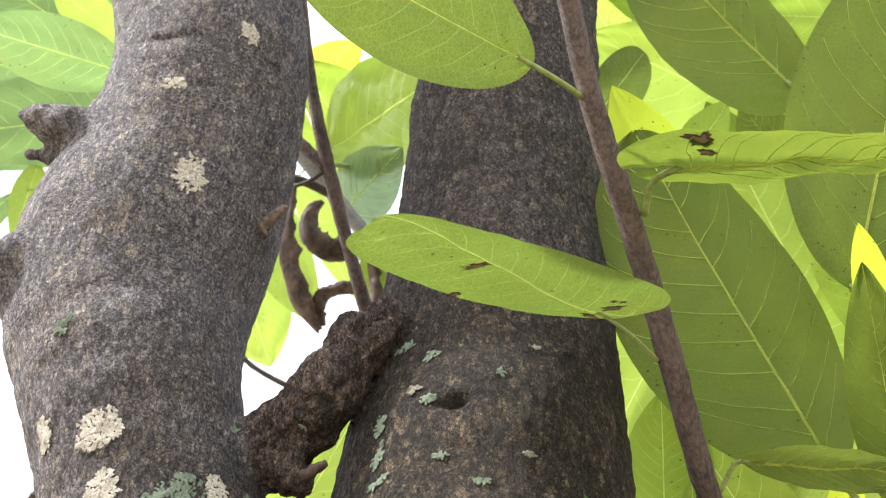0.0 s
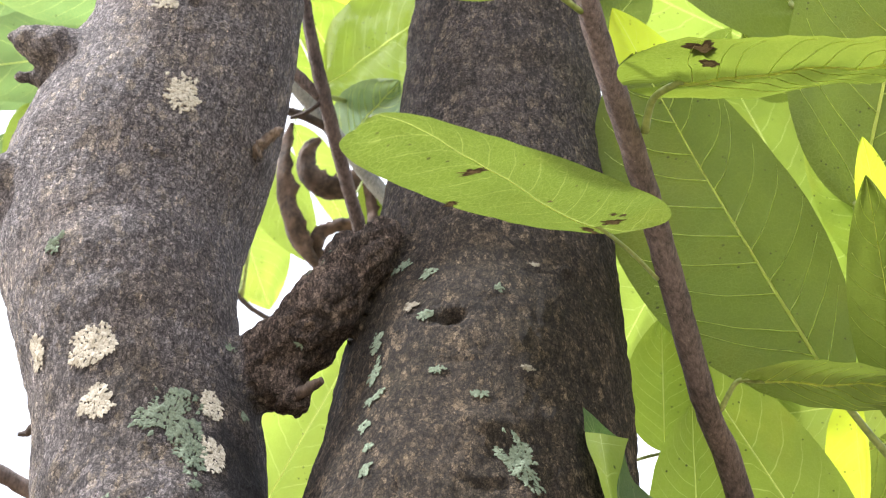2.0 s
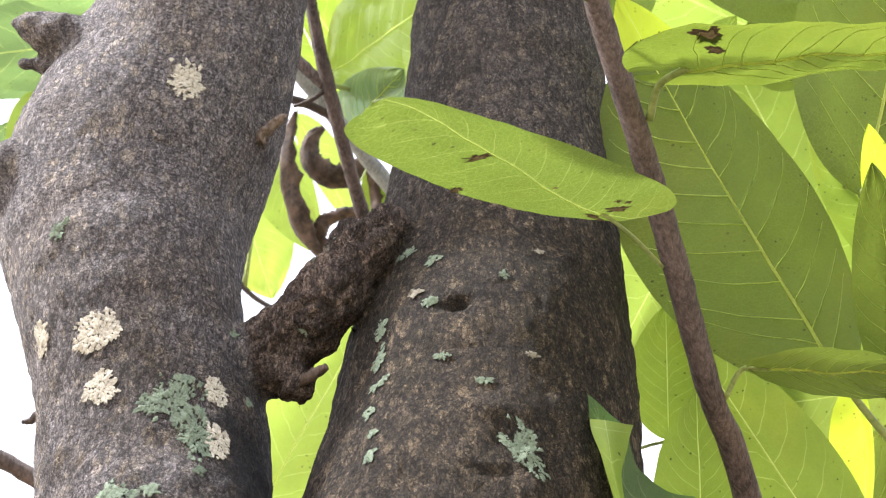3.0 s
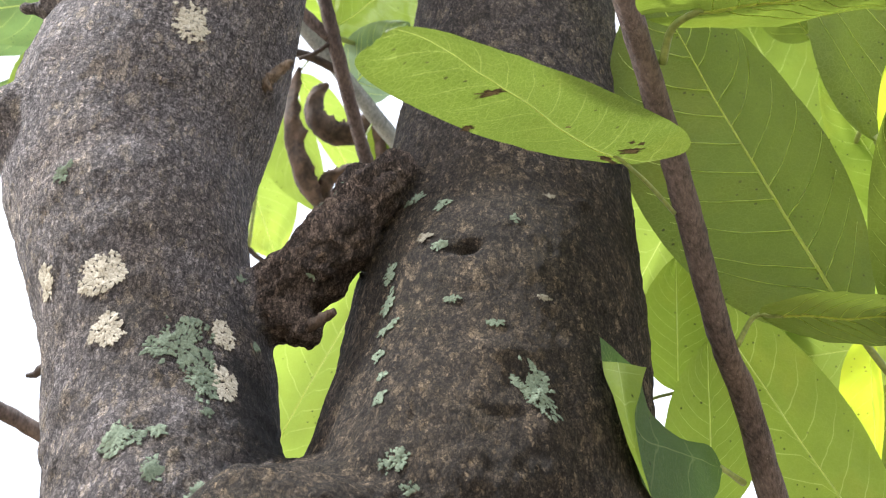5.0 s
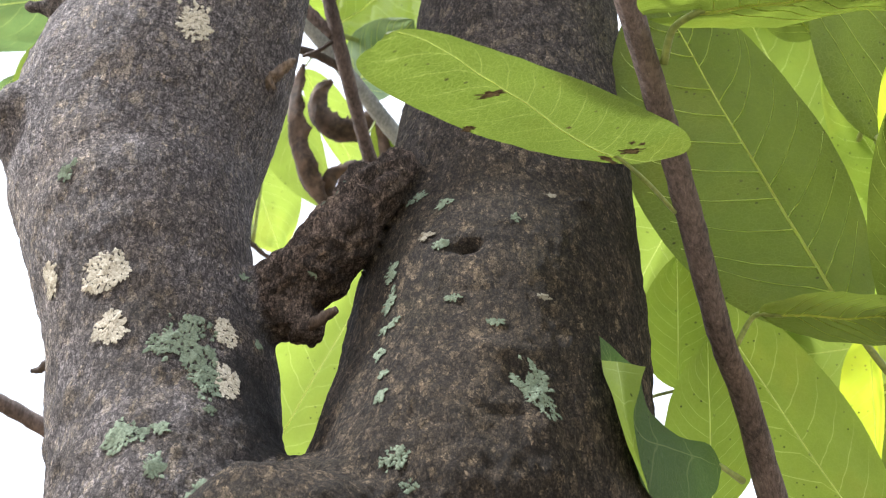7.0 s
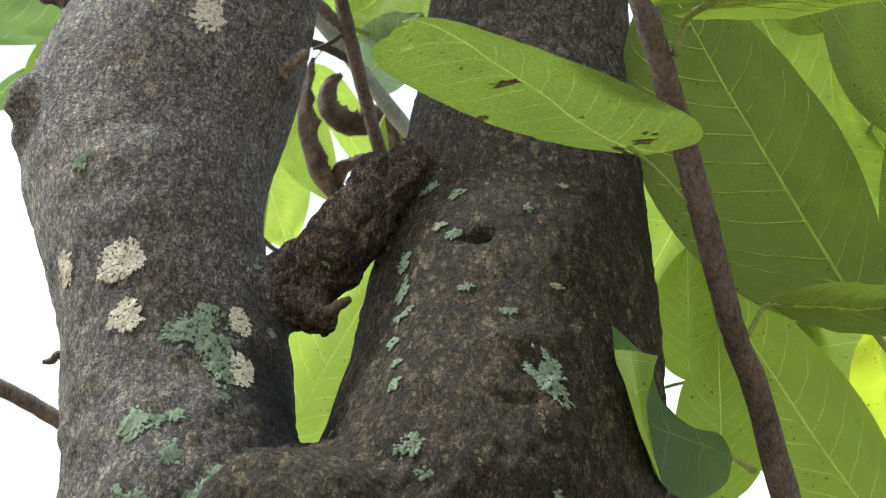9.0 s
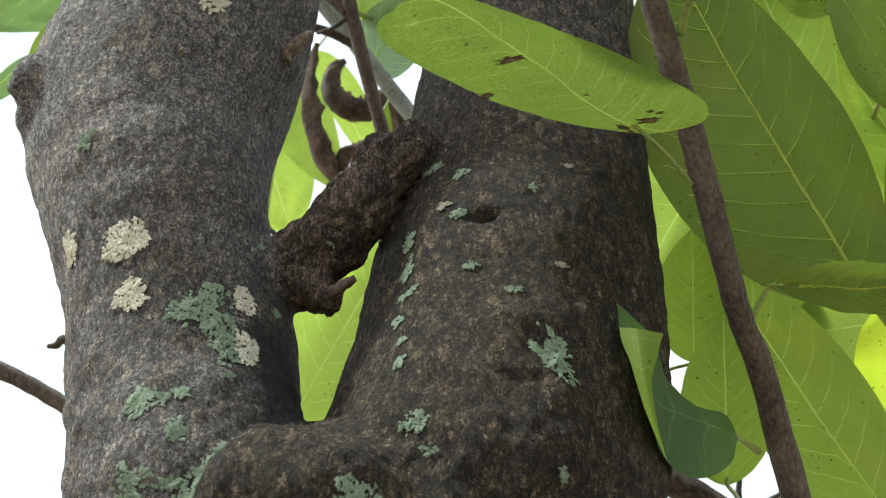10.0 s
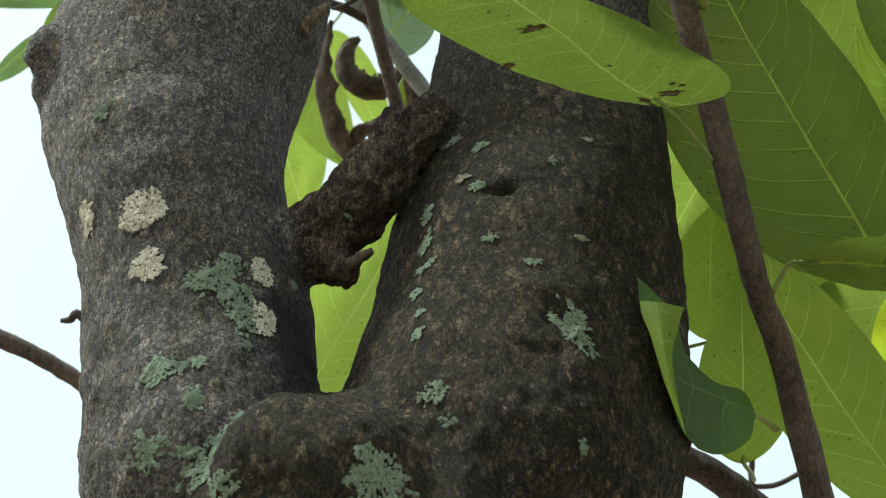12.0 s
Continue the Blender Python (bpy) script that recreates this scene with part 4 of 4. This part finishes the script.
folded = loft("leaf", (
    [(0.1150, 0.4681, 1.4846), (0.1083, 0.4572, 1.4895), (0.0910, 0.4373, 1.4842), (0.0753, 0.4083, 1.4799), (0.0707, 0.3957, 1.4821), (0.0685, 0.3896, 1.4874), (0.0607, 0.3847, 1.4925), (0.0542, 0.3829, 1.4983)],
    [(0.1150, 0.4681, 1.4846), (0.1021, 0.4511, 1.4805), (0.0846, 0.4246, 1.4725), (0.0701, 0.4003, 1.4649), (0.0645, 0.3908, 1.4696), (0.0617, 0.3864, 1.4777), (0.0575, 0.3830, 1.4877), (0.0542, 0.3829, 1.4983)],
    [(0.1150, 0.4681, 1.4846), (0.1084, 0.4594, 1.4687), (0.0898, 0.4387, 1.4521), (0.0723, 0.4117, 1.4466), (0.0618, 0.3879, 1.4542), (0.0575, 0.3823, 1.4693), (0.0540, 0.3807, 1.4838), (0.0542, 0.3829, 1.4983)],
), near_twig, LEAF_DARK, "curled dark green leaf")
loft("folded_margin", (
    [(0.0721, 0.4109, 1.4460), (0.0616, 0.3870, 1.4538), (0.0573, 0.3814, 1.4688), (0.0544, 0.3801, 1.4798), (0.0536, 0.3794, 1.4861)],
    [(0.0719, 0.4100, 1.4456), (0.0625, 0.3835, 1.4519), (0.0597, 0.3773, 1.4661), (0.0589, 0.3752, 1.4770), (0.0584, 0.3749, 1.4827)],
    [(0.0717, 0.4090, 1.4451), (0.0641, 0.3840, 1.4511), (0.0630, 0.3789, 1.4630), (0.0658, 0.3763, 1.4730), (0.0687, 0.3747, 1.4808)],
), folded, LEAF_PALE, "yellow-green underside turned over", 24, 12, 4, 3)
stick("petiole", [(0.1131, 0.4665, 1.4851, 0.0012), (0.1190, 0.4721, 1.4842, 0.0012), (0.1269, 0.4811, 1.4838, 0.0017)], near_twig, PETIOLE, "", 8, 12, 0.05)

# a second twig beyond the picture's edge, with the broad leaves
side_twig = thing("leafy_twig", (0.2172, 0.4763, 1.5222), "brown twig bearing broad mid-green leaves", "twig", "leafy twigs")
stick("stem", [(0.2575, 0.3447, 1.8087, 0.0052), (0.2356, 0.3915, 1.6918, 0.0055), (0.2171, 0.4312, 1.5850, 0.0052), (0.2133, 0.4793, 1.5180, 0.0057), (0.2128, 0.5337, 1.4252, 0.0066)], side_twig, TWIG, "", 12, 50, 0.1)
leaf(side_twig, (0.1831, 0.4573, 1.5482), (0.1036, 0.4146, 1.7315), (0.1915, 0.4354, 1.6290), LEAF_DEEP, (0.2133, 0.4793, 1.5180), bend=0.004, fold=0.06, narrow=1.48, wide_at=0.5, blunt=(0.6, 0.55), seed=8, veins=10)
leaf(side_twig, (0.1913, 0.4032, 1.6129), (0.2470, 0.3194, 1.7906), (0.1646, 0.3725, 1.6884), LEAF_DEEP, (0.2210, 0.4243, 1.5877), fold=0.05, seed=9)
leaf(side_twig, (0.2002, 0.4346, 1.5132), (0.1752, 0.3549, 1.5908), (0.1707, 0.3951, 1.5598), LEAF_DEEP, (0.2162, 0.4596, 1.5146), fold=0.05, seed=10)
# two added leaves that stand in for sun flecks on the neighbouring leaf tips
leaf(side_twig, (0.1952, 0.3958, 1.5815), (0.1776, 0.3525, 1.6105), (0.1760, 0.3706, 1.5991), LEAF_SUNLIT, (0.2049, 0.4100, 1.5619), fold=0.05, seed=45, label="yellow leaf with a patch of sunlight put into its colour")
leaf(side_twig, (0.1404, 0.4574, 1.6883), (0.0943, 0.4102, 1.7632), (0.0824, 0.4230, 1.7448), LEAF_SUNLIT, (0.1447, 0.4576, 1.6725), fold=0.05, seed=46, label="yellow leaf with a patch of sunlight put into its colour")

# unseen leaves added beyond the right edge to shade the brown stem
for k in range(14):
    foot = np.array((0.2197, 0.4312, 1.5850)) + (0.02, -0.004 * k, -0.22 + 0.045 * k)
    way = np.array((0.13 + 0.04 * math.sin(k * 2.3), -0.10 + 0.06 * math.sin(k * 1.7 + 1.0), -0.01 + 0.03 * math.sin(k)))
    leaf(side_twig, foot + (0.02, -0.012, 0.005), foot + way, foot + way * 0.45 + (0.02, 0.035, -0.035), LEAF_DEEP, foot, fold=0.08, seed=60 + k)

# twig behind with the lower leaves
back_twig = thing("leafy_twig", (0.1164, 0.5689, 1.4934), "brown branch behind the trunk with translucent green leaves", "twig", "leafy twigs")
stick("stem", [(0.0653, 0.5544, 1.5300, 0.0070), (0.0941, 0.5495, 1.5030, 0.0074), (0.1158, 0.5523, 1.4911, 0.0076), (0.1357, 0.5573, 1.4758, 0.0078), (0.1648, 0.5643, 1.4491, 0.0082)], back_twig, TWIG, "", 12, 40, 0.12)
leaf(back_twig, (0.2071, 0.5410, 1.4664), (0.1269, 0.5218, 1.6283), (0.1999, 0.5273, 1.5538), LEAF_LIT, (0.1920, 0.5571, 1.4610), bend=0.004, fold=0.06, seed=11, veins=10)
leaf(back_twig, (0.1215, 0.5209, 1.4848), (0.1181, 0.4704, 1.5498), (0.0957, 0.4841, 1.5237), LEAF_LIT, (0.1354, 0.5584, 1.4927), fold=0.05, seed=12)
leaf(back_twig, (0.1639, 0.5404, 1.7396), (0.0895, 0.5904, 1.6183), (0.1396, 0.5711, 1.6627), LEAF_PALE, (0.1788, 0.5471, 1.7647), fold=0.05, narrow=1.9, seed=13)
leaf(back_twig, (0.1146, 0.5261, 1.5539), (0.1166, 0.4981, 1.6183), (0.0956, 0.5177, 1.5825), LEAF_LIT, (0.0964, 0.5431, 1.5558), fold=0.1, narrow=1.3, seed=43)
# its direct sunlight comes from the bright yellow colour
leaf(back_twig, (0.2349, 0.5603, 1.6102), (0.2396, 0.6099, 1.5416), (0.2183, 0.5799, 1.5830), LEAF_SUNLIT, (0.2573, 0.5483, 1.6271), fold=0.05, narrow=0.35, seed=44, fine=False, label="yellow leaf with a patch of sunlight put into its colour")

leaf(back_twig, (0.2807, 0.5977, 1.6272), (0.1875, 0.6226, 1.6260), (0.2245, 0.6218, 1.6019), LEAF_PALE, (0.2909, 0.5898, 1.6383), fold=0.05, seed=35)
leaf(back_twig, (0.3309, 0.6977, 1.6601), (0.2400, 0.7291, 1.6327), (0.2761, 0.6813, 1.6822), LEAF_DEEP, (0.3388, 0.6931, 1.6665), fold=0.05, seed=36)
leaf(back_twig, (0.3146, 0.5769, 1.8110), (0.2578, 0.6621, 1.6728), (0.2531, 0.6190, 1.7504), LEAF_LIT, (0.3184, 0.5702, 1.8205), fold=0.05, narrow=1.2, seed=52)
leaf(back_twig, (0.3144, 0.6957, 1.7322), (0.2979, 0.7919, 1.5982), (0.3309, 0.7439, 1.6653), LEAF, (0.3391, 0.7103, 1.7122), fold=0.05, seed=37)

stick("side_twig", [(0.1370, 0.7851, 1.6036, 0.0029), (0.1597, 0.7877, 1.6007, 0.0029), (0.1825, 0.7945, 1.5917, 0.0033), (0.2034, 0.8077, 1.5735, 0.0033)], back_twig, DARK_TWIG, "", 8, 20, 0.15)
stick("side_twig", [(0.2001, 0.7777, 1.6522, 0.0021), (0.2048, 0.7993, 1.6210, 0.0021), (0.2042, 0.8137, 1.6000, 0.0025), (0.2109, 0.8305, 1.5758, 0.0025)], back_twig, DARK_TWIG, "", 8, 20, 0.15)
stick("side_twig", [(0.2064, 0.8166, 1.5959, 0.0021), (0.2233, 0.8159, 1.5977, 0.0021), (0.2422, 0.8106, 1.6061, 0.0021)], back_twig, DARK_TWIG, "", 8, 16, 0.15)

leaf(back_twig, (0.3099, 0.6095, 1.7125), (0.2478, 0.5607, 1.8137), (0.2953, 0.5757, 1.7763), LEAF_LIT, (0.3158, 0.6061, 1.6831), fold=0.05, seed=40, fine=False)
leaf(back_twig, (0.2193, 0.6259, 1.6199), (0.1548, 0.5949, 1.6792), (0.2034, 0.5992, 1.6567), LEAF_DEEP, (0.2230, 0.6203, 1.5935), fold=0.05, seed=41, fine=False)

# leaves high behind the twig
high_twig = thing("leafy_twig", (0.2032, 0.4172, 1.7673), "high brown twig with backlit green leaves", "twig", "leafy twigs")
stick("stem", [(0.3116, 0.5010, 1.7297, 0.0048), (0.2599, 0.4590, 1.7643, 0.0047), (0.2097, 0.4261, 1.7723, 0.0039), (0.2750, 0.4108, 1.8994, 0.0036)], high_twig, TWIG, "", 10, 30, 0.1)
leaf(high_twig, (0.1953, 0.4123, 1.7655), (0.1041, 0.3764, 1.8782), (0.1356, 0.4165, 1.7760), LEAF_DEEP, (0.2104, 0.4265, 1.7719), fold=0.06, narrow=0.62, blunt=(0.4, 0.8), lobe=0.012, wide_at=0.4, seed=15)
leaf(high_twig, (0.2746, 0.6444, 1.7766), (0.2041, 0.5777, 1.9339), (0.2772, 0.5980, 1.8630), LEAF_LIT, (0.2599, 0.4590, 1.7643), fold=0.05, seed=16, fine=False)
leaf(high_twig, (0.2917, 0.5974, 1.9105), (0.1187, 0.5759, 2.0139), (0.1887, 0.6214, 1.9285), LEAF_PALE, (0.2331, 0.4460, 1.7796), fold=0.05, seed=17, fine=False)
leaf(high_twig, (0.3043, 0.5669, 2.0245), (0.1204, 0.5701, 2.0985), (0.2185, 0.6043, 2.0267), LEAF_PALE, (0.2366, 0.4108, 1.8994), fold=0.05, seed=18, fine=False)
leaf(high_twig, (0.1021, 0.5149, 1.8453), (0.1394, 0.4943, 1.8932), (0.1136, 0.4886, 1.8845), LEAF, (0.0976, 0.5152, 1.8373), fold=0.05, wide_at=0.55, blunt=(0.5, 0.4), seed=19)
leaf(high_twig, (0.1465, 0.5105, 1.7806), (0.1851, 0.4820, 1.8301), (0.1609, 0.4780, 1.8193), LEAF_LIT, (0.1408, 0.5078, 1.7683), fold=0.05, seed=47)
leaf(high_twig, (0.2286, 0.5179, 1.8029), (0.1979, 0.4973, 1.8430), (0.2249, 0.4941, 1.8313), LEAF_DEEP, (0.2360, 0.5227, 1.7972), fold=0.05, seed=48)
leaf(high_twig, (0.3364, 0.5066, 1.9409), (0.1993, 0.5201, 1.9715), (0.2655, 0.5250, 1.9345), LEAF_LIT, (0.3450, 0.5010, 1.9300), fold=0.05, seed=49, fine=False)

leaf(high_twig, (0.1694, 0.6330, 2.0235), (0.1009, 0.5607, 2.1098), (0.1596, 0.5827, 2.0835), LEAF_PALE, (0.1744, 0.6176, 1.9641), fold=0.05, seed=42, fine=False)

# left of the trunk
left_twig = thing("leafy_twig", (-0.3149, 0.6427, 1.6153), "thin bare brown branch beside the trunk", "twig", "leafy twigs")
stick("stem", [(-0.3512, 0.6310, 1.6308, 0.0047), (-0.3070, 0.6331, 1.6119, 0.0057), (-0.2784, 0.6409, 1.6017, 0.0053), (-0.2480, 0.6520, 1.5869, 0.0053), (-0.2103, 0.6676, 1.5658, 0.0057)], left_twig, TWIG, "", 12, 30, 0.15)
stick("side_twig", [(-0.2614, 0.6197, 1.6158, 0.0014), (-0.2555, 0.6193, 1.6165, 0.0025), (-0.2510, 0.6174, 1.6195, 0.0028), (-0.2430, 0.6329, 1.6149, 0.0021)], left_twig, DARK_TWIG, "", 8, 14, 0.2)
far_twig = thing("leafy_twig", (-0.2295, 0.5692, 1.9440), "leafy twig with pale backlit leaves behind the trunk", "twig", "leafy twigs")
stick("stem", [(-0.2383, 0.6621, 1.8333, 0.0031), (-0.2317, 0.6114, 1.8937, 0.0035), (-0.2287, 0.5692, 1.9440, 0.0035), (-0.2164, 0.4707, 2.0615, 0.0031)], far_twig, TWIG, "", 10, 30, 0.1)
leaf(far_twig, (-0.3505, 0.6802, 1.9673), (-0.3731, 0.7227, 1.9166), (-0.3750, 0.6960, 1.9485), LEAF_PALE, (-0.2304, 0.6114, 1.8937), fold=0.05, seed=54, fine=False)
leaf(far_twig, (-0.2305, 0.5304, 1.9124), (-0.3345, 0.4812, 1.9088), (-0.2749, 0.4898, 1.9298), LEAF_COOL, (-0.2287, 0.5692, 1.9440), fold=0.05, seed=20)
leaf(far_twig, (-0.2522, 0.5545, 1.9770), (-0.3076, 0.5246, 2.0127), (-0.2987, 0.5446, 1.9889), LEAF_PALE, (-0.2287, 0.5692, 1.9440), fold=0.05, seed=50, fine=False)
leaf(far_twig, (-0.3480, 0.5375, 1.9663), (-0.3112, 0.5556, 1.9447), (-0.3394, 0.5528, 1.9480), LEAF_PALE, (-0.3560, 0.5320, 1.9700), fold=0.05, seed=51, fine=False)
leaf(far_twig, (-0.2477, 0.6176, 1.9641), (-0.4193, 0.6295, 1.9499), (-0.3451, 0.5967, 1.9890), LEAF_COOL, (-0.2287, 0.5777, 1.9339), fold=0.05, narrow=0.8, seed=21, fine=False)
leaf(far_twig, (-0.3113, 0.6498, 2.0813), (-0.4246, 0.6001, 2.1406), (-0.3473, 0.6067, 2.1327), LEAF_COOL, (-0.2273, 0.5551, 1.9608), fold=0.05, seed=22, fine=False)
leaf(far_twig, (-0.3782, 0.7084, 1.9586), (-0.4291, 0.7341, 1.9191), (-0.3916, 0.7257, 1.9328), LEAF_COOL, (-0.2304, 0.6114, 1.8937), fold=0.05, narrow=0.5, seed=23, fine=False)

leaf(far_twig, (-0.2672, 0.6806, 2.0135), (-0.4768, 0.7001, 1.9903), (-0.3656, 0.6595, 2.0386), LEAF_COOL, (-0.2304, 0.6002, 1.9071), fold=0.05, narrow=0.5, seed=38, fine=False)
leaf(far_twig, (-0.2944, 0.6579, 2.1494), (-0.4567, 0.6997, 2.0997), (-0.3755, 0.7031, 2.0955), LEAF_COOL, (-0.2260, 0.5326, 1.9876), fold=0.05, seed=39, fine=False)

# between the stems
mid_twig = thing("leafy_twig", (-0.0797, 0.5299, 1.8198), "thin brown twig with dry curled leaves between the stems", "twig", "leafy twigs")
stick("stem", [(-0.1088, 0.4562, 2.0009, 0.0037), (-0.0968, 0.4927, 1.9108, 0.0040), (-0.0887, 0.5131, 1.8631, 0.0043), (-0.0776, 0.5359, 1.8203, 0.0050), (-0.0656, 0.5617, 1.7818, 0.0046), (-0.0515, 0.5896, 1.7408, 0.0049), (-0.0354, 0.6219, 1.6946, 0.0053)], mid_twig, TWIG, "", 12, 60, 0.12)
stick("side_twig", [(-0.1112, 0.5278, 1.8533, 0.0047), (-0.0988, 0.5311, 1.8416, 0.0043), (-0.0802, 0.5347, 1.8218, 0.0038)], mid_twig, TWIG, "", 10, 20, 0.15)
stick("side_twig", [(-0.1007, 0.5397, 1.8081, 0.0011), (-0.0911, 0.5377, 1.8104, 0.0015), (-0.0811, 0.5350, 1.8168, 0.0015)], mid_twig, DARK_TWIG, "", 8, 14, 0.2)
grey_twig = thing("bare_branch", (-0.0749, 0.5840, 1.8331), "pale grey bare branch behind the trunk", "branch")
stick("stem", [(-0.1278, 0.5421, 1.8830, 0.0053), (-0.1034, 0.5604, 1.8611, 0.0057), (-0.0708, 0.5866, 1.8299, 0.0057), (-0.0383, 0.6128, 1.7988, 0.0061), (0.0065, 0.6468, 1.7582, 0.0065)], grey_twig, PALE_TWIG, "", 12, 30, 0.08)
stick("side_twig", [(-0.1134, 0.5601, 1.8382, 0.0028), (-0.0955, 0.5639, 1.8336, 0.0032), (-0.0740, 0.5745, 1.8288, 0.0028)], grey_twig, DARK_TWIG, "", 8, 16, 0.15)
leaf(mid_twig, (-0.0621, 0.6474, 1.9286), (-0.1187, 0.5893, 1.9979), (-0.1224, 0.6340, 1.9446), LEAF_LIT, (-0.0802, 0.5334, 1.8233), fold=0.05, seed=53)
leaf(mid_twig, (-0.0874, 0.5953, 1.8973), (0.0025, 0.5291, 1.9140), (-0.0623, 0.5519, 1.9490), LEAF_LIT, (-0.0802, 0.5334, 1.8233), fold=0.05, seed=24)
leaf(mid_twig, (-0.0786, 0.6130, 1.8452), (-0.0297, 0.5654, 1.8708), (-0.0672, 0.5812, 1.8831), LEAF_BLUE, (-0.0706, 0.5483, 1.8056), fold=0.06, seed=25)
leaf(mid_twig, (-0.0552, 0.6099, 1.8177), (-0.0388, 0.6497, 1.7703), (-0.0388, 0.6232, 1.8019), LEAF_DEEP, (-0.0587, 0.5740, 1.7672), fold=0.3, seed=26, fine=False)
leaf(mid_twig, (-0.1244, 0.6409, 2.0142), (-0.0705, 0.6126, 2.0479), (-0.1097, 0.6141, 2.0460), LEAF_SUNLIT, (-0.0846, 0.5271, 1.8386), fold=0.05, seed=27, fine=False)
curled("dry_leaf", [(-0.1186, 0.6454, 1.9076, 0.0023), (-0.1222, 0.6557, 1.8954, 0.0059), (-0.1224, 0.6651, 1.8764, 0.0088), (-0.1195, 0.6758, 1.8559, 0.0099), (-0.1125, 0.6878, 1.8338, 0.0105), (-0.1039, 0.6953, 1.8171, 0.0076), (-0.0957, 0.7001, 1.8036, 0.0031)], mid_twig, DRY, "long dry brown leaf curled into a crescent", 2, (1.0, 0.3, 0.4))
curled("dry_leaf", [(-0.0994, 0.6715, 1.9155, 0.0018), (-0.1088, 0.6769, 1.9090, 0.0053), (-0.1101, 0.6840, 1.8928, 0.0078), (-0.0979, 0.6880, 1.8803, 0.0092), (-0.0816, 0.6897, 1.8781, 0.0088), (-0.0677, 0.6832, 1.8860, 0.0057), (-0.0598, 0.6760, 1.8945, 0.0018)], mid_twig, DRY, "dry brown leaf curled into a hook", 3, (0.2, 0.5, 1.0))
curled("dry_leaf", [(-0.0959, 0.7060, 1.8122, 0.0031), (-0.0991, 0.6973, 1.8225, 0.0059), (-0.0959, 0.6904, 1.8307, 0.0051), (-0.0861, 0.6875, 1.8341, 0.0043), (-0.0758, 0.6858, 1.8362, 0.0055), (-0.0610, 0.6869, 1.8348, 0.0031)], mid_twig, DRY, "shrivelled dry leaf", 5, (0.3, 0.4, 1.0))
curled("dry_leaf", [(-0.0561, 0.6086, 1.8193, 0.0022), (-0.0503, 0.6205, 1.8051, 0.0047), (-0.0472, 0.6259, 1.7832, 0.0054), (-0.0450, 0.6334, 1.7586, 0.0035)], mid_twig, DRY, "shrivelled dry leaf", 7, (1.0, 0.5, 0.0))
gap_twig = thing("leafy_twig", (-0.1772, 0.8214, 1.9796), "slender twig with backlit leaves behind the fork", "twig", "leafy twigs")
stick("stem", [(-0.2151, 0.8623, 1.9224, 0.0027), (-0.1935, 0.8782, 1.9005, 0.0027), (-0.1718, 0.8878, 1.8874, 0.0027), (-0.1285, 0.9007, 1.8700, 0.0032)], gap_twig, DARK_TWIG, "", 8, 20, 0.15)
leaf(gap_twig, (-0.1719, 0.7804, 2.0368), (-0.1170, 0.8360, 1.9088), (-0.1765, 0.8218, 1.9448), LEAF_PALE, (-0.1935, 0.8782, 1.9005), fold=0.05, narrow=0.45, seed=31, fine=False)
leaf(gap_twig, (-0.2112, 0.8590, 2.0127), (-0.1743, 0.9254, 1.9208), (-0.1488, 0.8924, 1.9669), LEAF_PALE, (-0.1935, 0.8782, 1.9005), fold=0.05, seed=32, fine=False)
leaf(gap_twig, (-0.1270, 0.6983, 1.5861), (-0.0448, 0.6306, 1.7157), (-0.1196, 0.6464, 1.6585), LEAF_PALE, (-0.1381, 0.7352, 1.5862), fold=0.05, seed=33, fine=False)
leaf(gap_twig, (-0.1586, 0.8520, 2.1086), (-0.0934, 0.9250, 2.0079), (-0.1082, 0.8765, 2.0752), LEAF_PALE, (-0.1347, 0.8031, 2.0913), fold=0.05, narrow=0.6, seed=34, fine=False)
